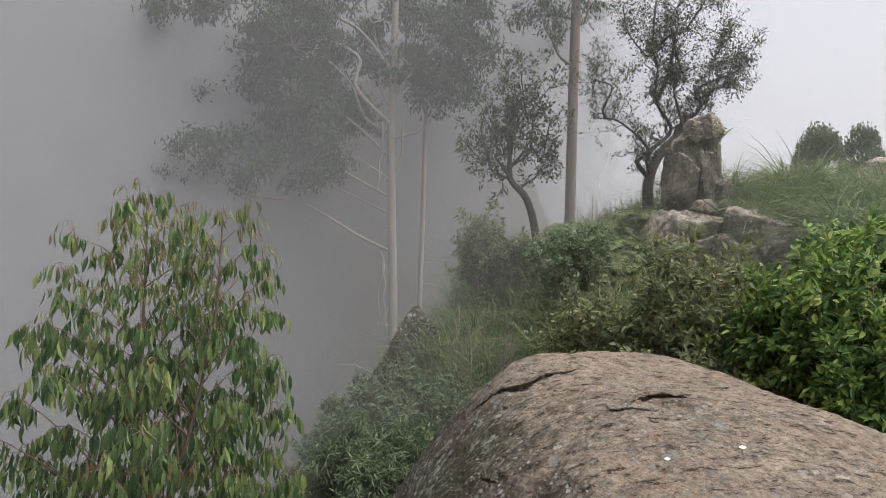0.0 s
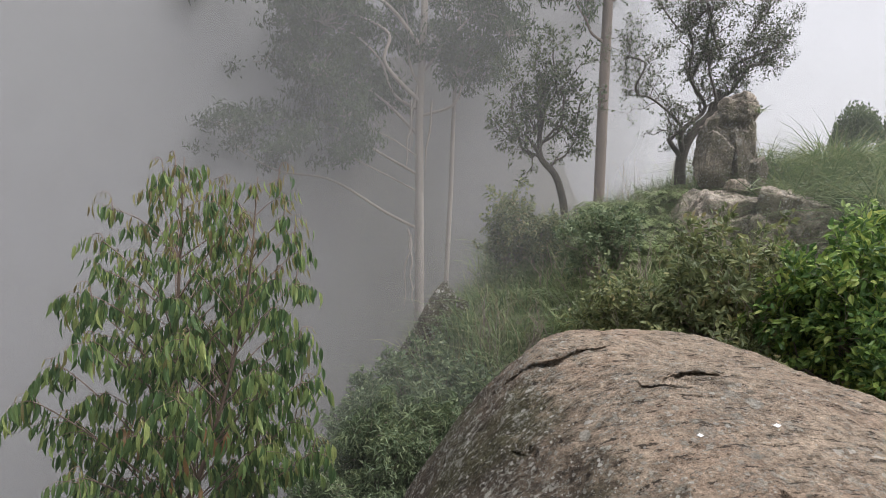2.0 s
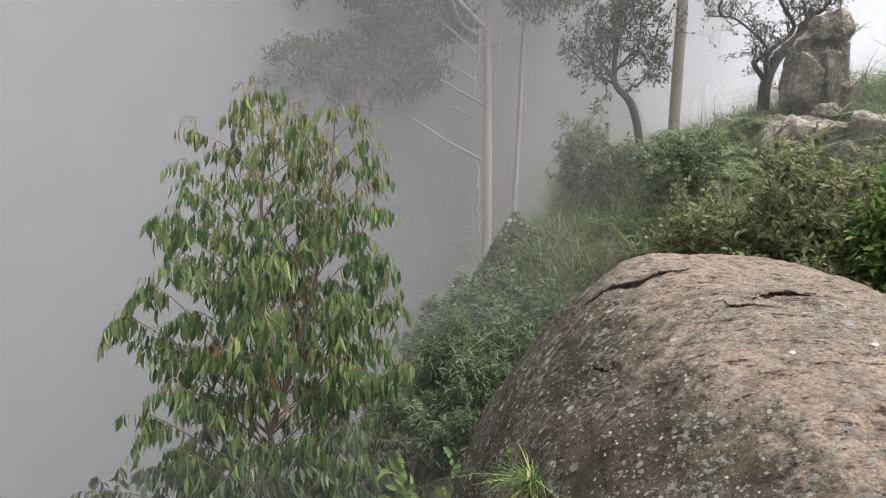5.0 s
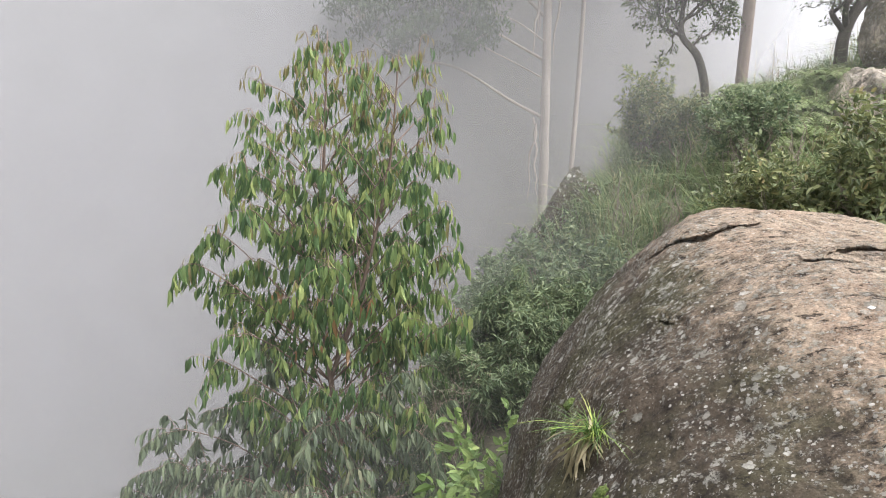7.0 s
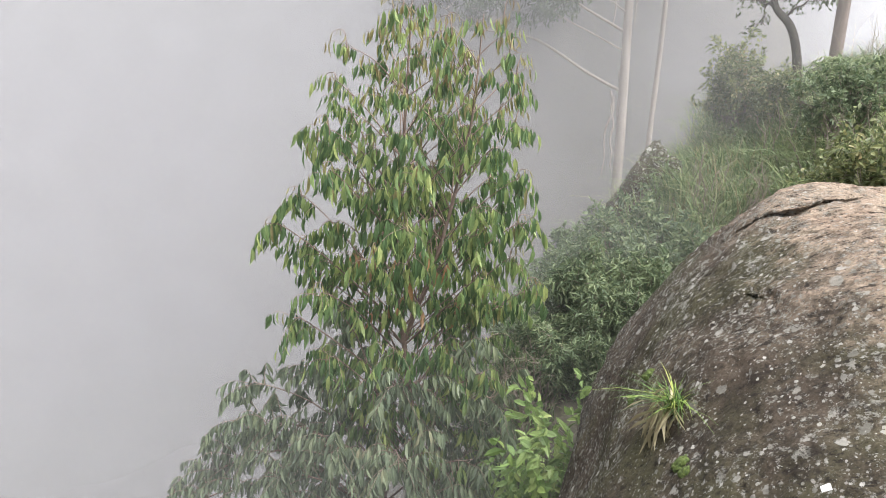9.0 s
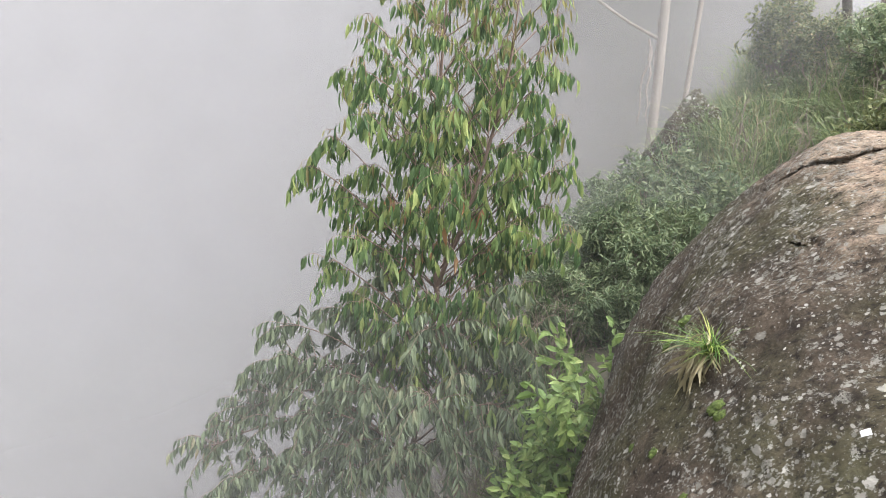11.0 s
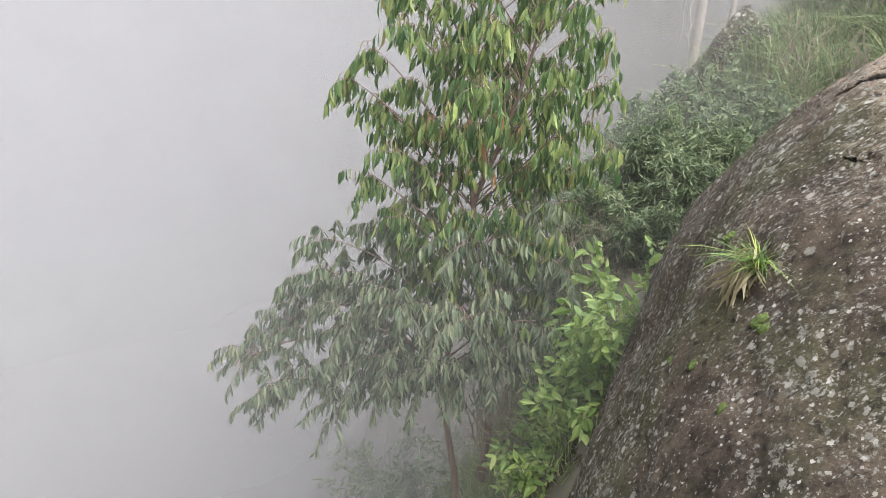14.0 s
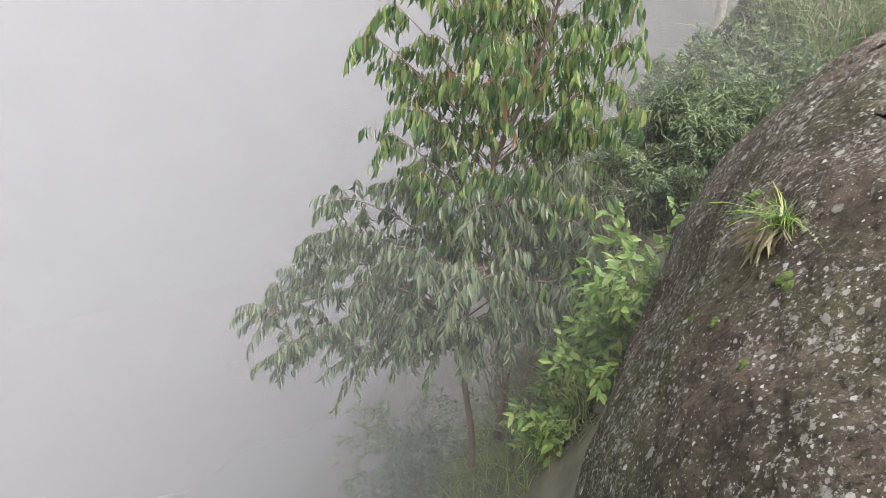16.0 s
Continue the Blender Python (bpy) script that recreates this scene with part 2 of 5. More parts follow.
RED_BARK = bark_material("reddish_bark", (0.1, 0.065, 0.05), (0.22, 0.16, 0.13), 14.0)
DARK_BARK = bark_material("dark_bark", (0.03, 0.026, 0.022), (0.11, 0.095, 0.08), 14.0)
TWIG = bark_material("grey_twig", (0.12, 0.09, 0.07), (0.3, 0.26, 0.21), 14.0)
GUM_LEAF = leaf_material("young_gum_leaf", [(0.0, (0.05, 0.1, 0.042)), (0.38, (0.115, 0.195, 0.078)), (0.65, (0.24, 0.33, 0.125)), (0.92, (0.42, 0.48, 0.18))], through=0.42)
GUM_TIP = leaf_material("gum_tip_leaf", [(0.0, (0.24, 0.17, 0.1)), (0.4, (0.27, 0.24, 0.11)), (1.0, (0.36, 0.36, 0.15))], through=0.4)
GUM_OLD = leaf_material("withered_leaf", [(0.0, (0.36, 0.2, 0.11)), (0.5, (0.47, 0.27, 0.13)), (1.0, (0.33, 0.22, 0.14))])
BLUE_LEAF = leaf_material("blue_green_gum_leaf", [(0.0, (0.1, 0.135, 0.09)), (0.5, (0.17, 0.215, 0.14)), (0.85, (0.27, 0.32, 0.2)), (1.0, (0.34, 0.3, 0.2))])
TALL_LEAF = leaf_material("tall_gum_leaf", [(0.0, (0.032, 0.058, 0.018)), (0.6, (0.058, 0.095, 0.03)), (1.0, (0.09, 0.135, 0.045))], through=0.15)
DARK_LEAF = leaf_material("dark_leathery_leaf", [(0.0, (0.045, 0.06, 0.03)), (0.5, (0.08, 0.105, 0.05)), (1.0, (0.14, 0.165, 0.08))], 0.4, 0.2)
OLIVE_LEAF = leaf_material("olive_shrub_leaf", [(0.0, (0.085, 0.11, 0.055)), (0.45, (0.165, 0.2, 0.092)), (0.8, (0.3, 0.32, 0.145)), (1.0, (0.38, 0.26, 0.15))])
SOFT_LEAF = leaf_material("soft_green_leaf", [(0.0, (0.085, 0.125, 0.07)), (0.5, (0.165, 0.22, 0.12)), (1.0, (0.28, 0.335, 0.18))], through=0.35)
LIME_LEAF = leaf_material("pale_lime_leaf", [(0.0, (0.16, 0.26, 0.09)), (0.45, (0.26, 0.38, 0.13)), (0.8, (0.4, 0.52, 0.18)), (1.0, (0.52, 0.56, 0.24))], 0.4, 0.42)
BRIGHT_LEAF = leaf_material("bright_shrub_leaf", [(0.0, (0.045, 0.095, 0.032)), (0.4, (0.1, 0.19, 0.055)), (0.68, (0.27, 0.4, 0.1)), (0.95, (0.5, 0.54, 0.16))], 0.4, 0.4)
GRASS = leaf_material("grass_blade", [(0.0, (0.105, 0.155, 0.07)), (0.45, (0.18, 0.245, 0.11)), (0.75, (0.28, 0.335, 0.155)), (1.0, (0.42, 0.39, 0.23))], 0.55, 0.35)
FERN = leaf_material("bracken", [(0.0, (0.15, 0.2, 0.09)), (0.5, (0.27, 0.34, 0.15)), (1.0, (0.4, 0.47, 0.22))], 0.55, 0.4)
DRY = leaf_material("dry_blade", [(0.0, (0.2, 0.15, 0.09)), (1.0, (0.42, 0.35, 0.22))])
STRAW = leaf_material("straw_blade", [(0.0, (0.3, 0.26, 0.16)), (1.0, (0.5, 0.45, 0.3))])
MOSS = plain_material("moss", (0.03, 0.05, 0.012), (0.11, 0.145, 0.035), 90.0, 1.0)
PAPER = plain_material("white_paper", (0.7, 0.7, 0.72), (0.85, 0.85, 0.87), 30.0, 0.6)


# ---- geometry ----
def tri_mesh(name, v, f, smooth=False):
    v, f = np.asarray(v, np.float32), np.asarray(f, np.int32)
    me = bpy.data.meshes.new(name)
    me.vertices.add(len(v))
    me.vertices.foreach_set("co", v.ravel())
    me.loops.add(f.size)
    me.loops.foreach_set("vertex_index", f.ravel())
    me.polygons.add(len(f))
    me.polygons.foreach_set("loop_start", np.arange(0, f.size, 3, dtype=np.int32))
    me.polygons.foreach_set("use_smooth", np.full(len(f), smooth))
    me.update(calc_edges=True)
    return me


class Geo:
    """Gathers triangles."""

    def __init__(self):
        self.v, self.f, self.n = [], [], 0

    def add(self, v, f):
        self.v.append(np.asarray(v, float))
        self.f.append(np.asarray(f, int) + self.n)
        self.n += len(v)

    def mesh(self, name, smooth=False):
        return tri_mesh(name, np.concatenate(self.v), np.concatenate(self.f), smooth)


def part(name, geo, material, parent, label="", kind="", smooth=False):
    """One mesh object under a thing or under a part."""
    me = geo if isinstance(geo, bpy.types.Mesh) else geo.mesh(name, smooth)
    if not me.materials:
        me.materials.append(material)
    ob = new(name, me)
    ob.parent = parent
    return tagged(ob, label, kind=kind)


def thing(name, label, category, at=(0, 0, 0), group="", kind=""):
    """An Empty at a thing's base."""
    ob = new(name)
    ob.empty_display_size = 0.1
    ob.location = at
    return tagged(ob, label, category, group, kind)


def unit(v):
    v = np.asarray(v, float)
    return v / np.maximum(np.linalg.norm(v, axis=-1, keepdims=True), 1e-9)


def spline(points, n):
    """n points on a Catmull-Rom curve."""
    p = np.asarray(points, float)
    p = np.vstack([2 * p[0] - p[1], p, 2 * p[-1] - p[-2]])
    t = np.linspace(0, len(p) - 3 - 1e-6, n)
    i, u = t.astype(int), (t % 1)[:, None]
    a, b, c, d = p[i], p[i + 1], p[i + 2], p[i + 3]
    return 0.5 * (2 * b + (c - a) * u + (2 * a - 5 * b + 4 * c - d) * u ** 2 + (3 * b - a - 3 * c + d) * u ** 3)


def tube(points, radii, sides=6):
    p = np.asarray(points, float)
    n = len(p)
    r = np.interp(np.linspace(0, 1, n), np.linspace(0, 1, len(radii)), radii)
    d = unit(np.gradient(p, axis=0))
    ref = np.where(np.abs(d[:, 2:3]) < 0.9, [[0, 0, 1.0]], [[1.0, 0, 0]])
    a = unit(np.cross(d, ref))
    for k in range(1, n):
        a[k] = unit(a[k - 1] - d[k] * (a[k - 1] @ d[k]))
    b = np.cross(d, a)
    ang = np.linspace(0, 2 * np.pi, sides, endpoint=False)
    v = p[:, None] + r[:, None, None] * (np.cos(ang)[None, :, None] * a[:, None] + np.sin(ang)[None, :, None] * b[:, None])
    i = np.arange(n - 1)[:, None] * sides
    j = np.arange(sides)[None]
    k = (j + 1) % sides
    q = np.stack([i + j, i + k, i + sides + k, i + sides + j], -1).reshape(-1, 4)
    f = np.concatenate([q[:, [0, 1, 2]], q[:, [0, 2, 3]]])
    v = np.vstack([v.reshape(-1, 3), p[-1] + d[-1] * r[-1]])
    last = (n - 1) * sides
    tip = np.stack([last + np.arange(sides), last + (np.arange(sides) + 1) % sides, np.full(sides, n * sides)], -1)
    return v, np.vstack([f, tip])


def crooked(rng, a, b, n=7, wiggle=0.08, sag=0.0):
    """A wandering line from a to b."""
    a, b = np.asarray(a, float), np.asarray(b, float)
    s = np.linspace(0, 1, n)[:, None]
    length = np.linalg.norm(b - a)
    p = a + (b - a) * s + rng.normal(0, wiggle * length, (n, 3)) * np.sin(np.pi * s) ** 0.7
    p[:, 2] += sag * length * (4 * s * (1 - s))[:, 0]
    return p


# blade outlines: along, across, fold
LANCE = (np.array([(0, 0, 0), (0.25, -0.8, 0.06), (0.27, 0, 0), (0.25, 0.8, 0.06), (0.62, -0.75, 0.03), (0.62, 0, -0.05), (0.62, 0.75, 0.03), (1, 0, -0.16)]),
         np.array([(0, 2, 1), (0, 3, 2), (1, 2, 5), (1, 5, 4), (2, 3, 6), (2, 6, 5), (4, 5, 7), (5, 6, 7)]))
OVAL = (np.array([(0, 0, 0), (0.3, -1.0, 0.1), (0.32, 0, 0), (0.3, 1.0, 0.1), (0.68, -0.85, 0.05), (0.68, 0, -0.03), (0.68, 0.85, 0.05), (1, 0, -0.1)]), LANCE[1])
SLIP = (np.array([(0, 0, 0), (0.45, -1.0, 0.08), (0.45, 1.0, 0.08), (1, 0, -0.1)]), np.array([(0, 2, 1), (1, 2, 3)]))


SICKLE = (LANCE[0] + np.array([(0, 0, 0), (0, -0.1, 0), (0, -0.12, 0), (0, -0.1, 0), (0, 0.1, 0), (0, 0.1, 0), (0, 0.1, 0), (0, 0.75, 0)]), LANCE[1])


def leaves(geo, at, way, normal, length, width, outline):
    """Many leaves at once: places, directions, faces, sizes."""
    at, way = np.asarray(at, float), unit(way)
    side = unit(np.cross(way, normal))
    up = np.cross(side, way)
    shape, faces = outline
    v = (at[:, None] + shape[None, :, 0:1] * length[:, None, None] * way[:, None]
         + shape[None, :, 1:2] * (width / 2)[:, None, None] * side[:, None] + shape[None, :, 2:3] * length[:, None, None] * up[:, None])
    k = shape.shape[0]
    f = faces[None] + (np.arange(len(at)) * k)[:, None, None]
    geo.add(v.reshape(-1, 3), f.reshape(-1, 3))


def blades(geo, rng, at, height, width, bend, spread=0.35, out=None):
    """Arching grass blades."""
    n = len(at)
    at = np.asarray(at, float)
    ang = rng.uniform(0, 2 * np.pi, n)
    flat = np.stack([np.cos(ang), np.sin(ang), np.zeros(n)], -1)
    if out is not None:
        flat = unit(flat * 0.6 + out)
    side = np.stack([-flat[:, 1], flat[:, 0], np.zeros(n)], -1)
    side = unit(side + rng.normal(0, 0.3, (n, 3)))
    h = height * rng.uniform(0.6, 1.25, n)
    be = bend * rng.uniform(0.3, 1.5, n)
    lean = rng.uniform(0, spread, n)
    rows = []
    for s, w in ((0, 1.0), (0.35, 0.9), (0.7, 0.6)):
        c = at + flat * ((lean * s + be * s ** 2) * h)[:, None]
        c[:, 2] += h * (s - 0.55 * be * s ** 2.2)
        rows += [c - side * (width * w / 2), c + side * (width * w / 2)]
    c = at + flat * ((lean + be) * h)[:, None]
    c[:, 2] += h * (1 - 0.55 * be)
    v = np.stack([*rows, c], 1)
    f = np.array([(0, 1, 3), (0, 3, 2), (2, 3, 5), (2, 5, 4), (4, 5, 6)])[None] + (np.arange(n) * 7)[:, None, None]
    geo.add(v.reshape(-1, 3), f.reshape(-1, 3))


def foliage_on(rng, geo, at, way, count, length, width, outline, hang=0.5, jitter=0.03, loose=0.8):
    """Leaves round points: partly along the twig, partly hanging."""
    at = np.repeat(np.asarray(at, float), count, 0)
    way = np.repeat(unit(way), count, 0)
    n = len(at)
    at = at + rng.normal(0, jitter, (n, 3))
    d = unit(way * (1 - hang) + np.array([0, 0, -1.0]) * hang + rng.normal(0, loose * 0.6, (n, 3)))
    normal = rng.normal(0, 1, (n, 3)) + np.array([0, -0.4, 1.4])
    leaves(geo, at, d, normal, length * rng.uniform(0.6, 1.25, n), width * rng.uniform(0.7, 1.2, n), outline)


def leaf_row(rng, line, gap, droop, first=0.15):
    """Places and directions of leaves set alternately along a twig, hanging from it."""
    line = np.asarray(line)
    n = max(3, int(np.linalg.norm(np.diff(line, axis=0), axis=1).sum() * (1 - first) / gap))
    t = np.linspace(first, 1.0, n) * (len(line) - 1)
    i = np.minimum(t.astype(int), len(line) - 2)
    at = line[i] + (line[i + 1] - line[i]) * (t - i)[:, None]
    ahead = unit(line[i + 1] - line[i])
    side = unit(np.cross(ahead, (0, 0, 1.0)) + 1e-6) * np.where(np.arange(n) % 2, 1, -1)[:, None]
    return at, ahead * 0.3 + side * rng.uniform(0.15, 0.6, (n, 1)) + np.array((0, 0, -droop)) + rng.normal(0, 0.14, (n, 3))


def leafy_limb(rng, wood, start, tip, thick, twigs, twig_len, gap, droop=1.0, lift=0.06, first=0.35, nod=0.12, fan=(-0.3, 0.75)):
    """A limb that rises, levels out and nods at its tip, with side twigs hung with leaves."""
    start, tip = np.asarray(start, float), np.asarray(tip, float)
    reach = np.linalg.norm((tip - start)[:2])
    out = unit(np.append((tip - start)[:2], 0) + 1e-6)
    q = spline([start, start * 0.45 + tip * 0.55 + (0, 0, lift * reach) + rng.normal(0, 0.03 * reach, 3), tip, tip + out * nod * 0.7 - (0, 0, nod)], 14)
    wood.add(*tube(q, (thick, thick * 0.55, thick * 0.2), 5))
    lateral = np.array((-out[1], out[0], 0))
    rows = [leaf_row(rng, q, gap, droop, 0.55)]
    for k in range(twigs):
        s = first + (0.95 - first) * (k + rng.uniform(0, 1)) / twigs
        p = q[int(s * 13)]
        way = unit(out * rng.uniform(0.3, 0.8) + lateral * rng.uniform(0.3, 1.1) * (1 if k % 2 else -1) + (0, 0, rng.uniform(*fan)))
        ln = twig_len * rng.uniform(0.6, 1.25)
        e = spline([p, p + way * ln * 0.6, p + way * ln - (0, 0, 0.28 * ln)], 7)
        wood.add(*tube(e, (thick * 0.3, thick * 0.12), 4))
        rows.append(leaf_row(rng, e, gap, droop))
    return np.concatenate([r[0] for r in rows]), np.concatenate([r[1] for r in rows])


def bough(rng, wood, line, r0, r1, subs, sub_len, twigs, up=0.25, first=0.3, sides=6, flatten=1.0):
    """A limb with side branches and twigs. Returns the places and directions where leaves sit."""
    p = spline(line, max(8, len(line) * 3))
    wood.add(*tube(p, (r0, (r0 + r1) * 0.45, r1), sides))
    d = unit(np.gradient(p, axis=0))
    spots, ways = [], []
    for s in np.linspace(first, 1.0, subs):
        i = min(len(p) - 1, int(s * (len(p) - 1)))
        way = unit(d[i] * 0.7 + rng.normal(0, 0.65, 3) * np.array([1, 1, flatten]) + np.array([0, 0, up]))
        ln = sub_len * rng.uniform(0.5, 1.2)
        q = spline(crooked(rng, p[i], p[i] + way * ln, 5, 0.09), 8)
        rr = max(r1 * 0.8, (r0 + (r1 - r0) * s) * 0.45)
        wood.add(*tube(q, (rr, rr * 0.35), 4))
        dq = unit(np.gradient(q, axis=0))
        for _ in range(twigs):
            j = int(rng.integers(2, len(q)))
            tw = unit(dq[j] * 0.6 + rng.normal(0, 0.7, 3) * np.array([1, 1, flatten]) + np.array([0, 0, up * 0.6]))
            tl = sub_len * rng.uniform(0.2, 0.5)
            e = np.linspace(q[j], q[j] + tw * tl, 4) + rng.normal(0, 0.03 * tl, (4, 3))
            wood.add(*tube(e, (rr * 0.4, rr * 0.15), 3))
            spots += [e[1], e[2], e[3]]
            ways += [tw, tw, tw]
    return np.array(spots), np.array(ways)


def rock_mesh(name, size, seed, rough=0.16, detail=5, planes=16, cuts=(), crisp=14):
    """A weathered block: a ball split along rough planes, its edges worn round, its faces pitted."""
    rng = np.random.default_rng(int(seed) + 900)
    bm = bmesh.new()
    bmesh.ops.create_icosphere(bm, subdivisions=detail, radius=1.0)
    c = np.array([v.co for v in bm.verts])
    off = np.array((seed * 7.3, seed * 3.1, seed * 1.7))
    n = unit(np.vstack([rng.normal(0, 1, (planes, 3)), [(0, 0, -1), (1, 0.2, 0), (-1, 0.1, 0.2), (0, -1, 0.2), (0.1, 0.2, 1)]]))
    d = rng.uniform(0.72, 0.98, len(n))
    for cut in cuts:
        n, d = np.vstack([n, unit(cut[:3])]), np.append(d, cut[3])
    warped = unit(c + 0.35 * rough * np.array([[noise.noise(Vector(q * 2.2 + off + k * 11)) for k in range(3)] for q in c]))
    t = d[None] / np.maximum(warped @ n.T, 0.05)
    r = -np.log(np.exp(-t * crisp).sum(1)) / crisp
    r = r * (1 + rough * np.array([0.55 * noise.fractal(Vector(q * 2.0 + off), 1.0, 2.0, 3) + 0.4 * noise.fractal(Vector(q * 7 + off), 0.8, 2.1, 4) for q in c]))
    crease = np.abs(np.array([noise.noise(Vector(q * 1.6 + off * 2)) for q in c]))
    r = r - 0.45 * rough * np.maximum(0, 1 - crease * 14)
    for v, k, q in zip(bm.verts, r, c):
        v.co = Vector((q[0] * size[0], q[1] * size[1], q[2] * size[2])) * (k * 1.12)
    me = bpy.data.meshes.new(name)
    bm.to_mesh(me)
    bm.free()
    for poly in me.polygons:
        poly.use_smooth = True
    return me


# ---- the ground: a spur that climbs to a ridge, a cliff falling into the valley beside it ----
def ground_height(x, y):
    x, y = np.asarray(x, float), np.asarray(y, float)
    cx, cy = np.clip(x, -3, 9), np.clip(y, 3, 12)
    near = -2.324 + 0.365 * cx + 0.411 * cy - 0.056 * cx ** 2 + 0.022 * cx * cy - 0.013 * cy ** 2 - 0.25
    back = -5.0 + 0.5 * np.clip(x + 1.5, -1, 8)
    s = np.clip((y - 11.6) / 5.0, 0, 1)
    s = s * s * (3 - 2 * s)
    top = near * (1 - s) + back * s
    edge = np.interp(y, [0, 4, 7, 9, 10.5, 12, 15, 22, 60], [-0.3, -0.75, -0.9, -0.6, 0.2, 0.6, 0.0, -2.2, -3.0])
    past = np.maximum(0.0, edge - x)
    steep = np.interp(y, [0, 12, 20, 60], [1.75, 1.75, 0.8, 0.4])
    z = top - steep * past - np.interp(y, [10, 16], [9.0, 0.5]) * np.maximum(0, past - 2.9)
    hs, hx = np.clip((y - 26.5) / 10, 0, 1), np.clip((x + 26) / 14, 0, 1)
    z = z + 15 * hs * hs * (3 - 2 * hs) * hx * hx * (3 - 2 * hx) * np.exp(-np.maximum(0.0, x - 1) ** 2 / 12)
    z = z + 1.5 * np.exp(-((x - 1.6) ** 2 + (y + 1.8) ** 2) / 3.0)
    z = z - 0.4 * np.exp(-((x - 3.3) ** 2 / 0.7 + (y - 8.1) ** 2 / 0.9))
    z = z - 0.12 * np.maximum(0.0, x - 9) - 0.3 * np.maximum(0.0, -y - 4)
    wob = 0.12 * np.sin(1.7 * x + 0.6 * y) * np.sin(1.3 * y - 0.4 * x) + 0.05 * np.sin(4.1 * x + 1.0) * np.sin(3.7 * y)
    wob = wob * np.exp(-((x - 2) ** 2 + (y - 8) ** 2) / 220.0)
    return np.maximum(z + wob, -48.0)


def make_ground():
    k = np.linspace(-1, 1, 240)
    gx = 2.0 + 9 * k + 290 * np.sign(k) * np.abs(k) ** 7
    gy = 8.0 + 10 * k + 340 * np.sign(k) * np.abs(k) ** 7
    x, y = np.meshgrid(gx, gy)
    v = np.stack([x, y, ground_height(x, y)], -1).reshape(-1, 3)
    n = len(k)
    i = (np.arange(n - 1)[:, None] * n + np.arange(n - 1)[None]).ravel()
    f = np.concatenate([np.stack([i, i + 1, i + n + 1], -1), np.stack([i, i + n + 1, i + n], -1)])
    me = tri_mesh("ground", v, f, True)
    me.materials.append(EARTH)
    tagged(new("ground", me), "dark earthy hillside dropping steeply into the foggy valley", "ground", kind="structure")


make_ground()


def make_mist(name, radius, alpha, side, low, deep, ridge, label):
    """A curved translucent sheet in place of mist, round the viewpoint's side of the valley."""
    n, m = 60, 24
    ang = np.radians(np.linspace(-88, 50, n))
    z = np.linspace(-1.7 * radius - 2, 0.85 * radius + 3, m)
    a, zz = np.meshgrid(ang, z)
    bulge = radius * (1 + 0.05 * np.sin(3 * a + radius) + 0.03 * np.sin(2.2 * zz / radius + radius))
    v = np.stack([bulge * np.sin(a), bulge * np.cos(a), zz], -1).reshape(-1, 3)
    i = (np.arange(m - 1)[:, None] * n + np.arange(n - 1)[None]).ravel()
    f = np.concatenate([np.stack([i, i + 1, i + n + 1], -1), np.stack([i, i + n + 1, i + n], -1)])
    me = tri_mesh(name, v, f, True)
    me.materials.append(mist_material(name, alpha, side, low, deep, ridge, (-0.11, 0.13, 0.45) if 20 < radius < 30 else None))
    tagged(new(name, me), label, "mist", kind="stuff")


# nested see-through sheets: their grey is the haze on the far trees and slope
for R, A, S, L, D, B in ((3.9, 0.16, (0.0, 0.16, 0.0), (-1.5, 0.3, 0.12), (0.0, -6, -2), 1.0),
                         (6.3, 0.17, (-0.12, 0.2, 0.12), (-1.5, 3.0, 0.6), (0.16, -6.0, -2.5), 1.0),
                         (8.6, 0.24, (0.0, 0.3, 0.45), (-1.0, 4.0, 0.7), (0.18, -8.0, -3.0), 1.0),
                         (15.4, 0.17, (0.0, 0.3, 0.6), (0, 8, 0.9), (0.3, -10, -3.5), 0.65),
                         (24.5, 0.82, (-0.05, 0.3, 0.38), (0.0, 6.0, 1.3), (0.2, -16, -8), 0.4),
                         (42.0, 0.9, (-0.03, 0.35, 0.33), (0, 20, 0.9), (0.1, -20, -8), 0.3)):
    make_mist("mist", R, A, S, L, D, B, "translucent grey sheet standing in for fog haze over the valley")


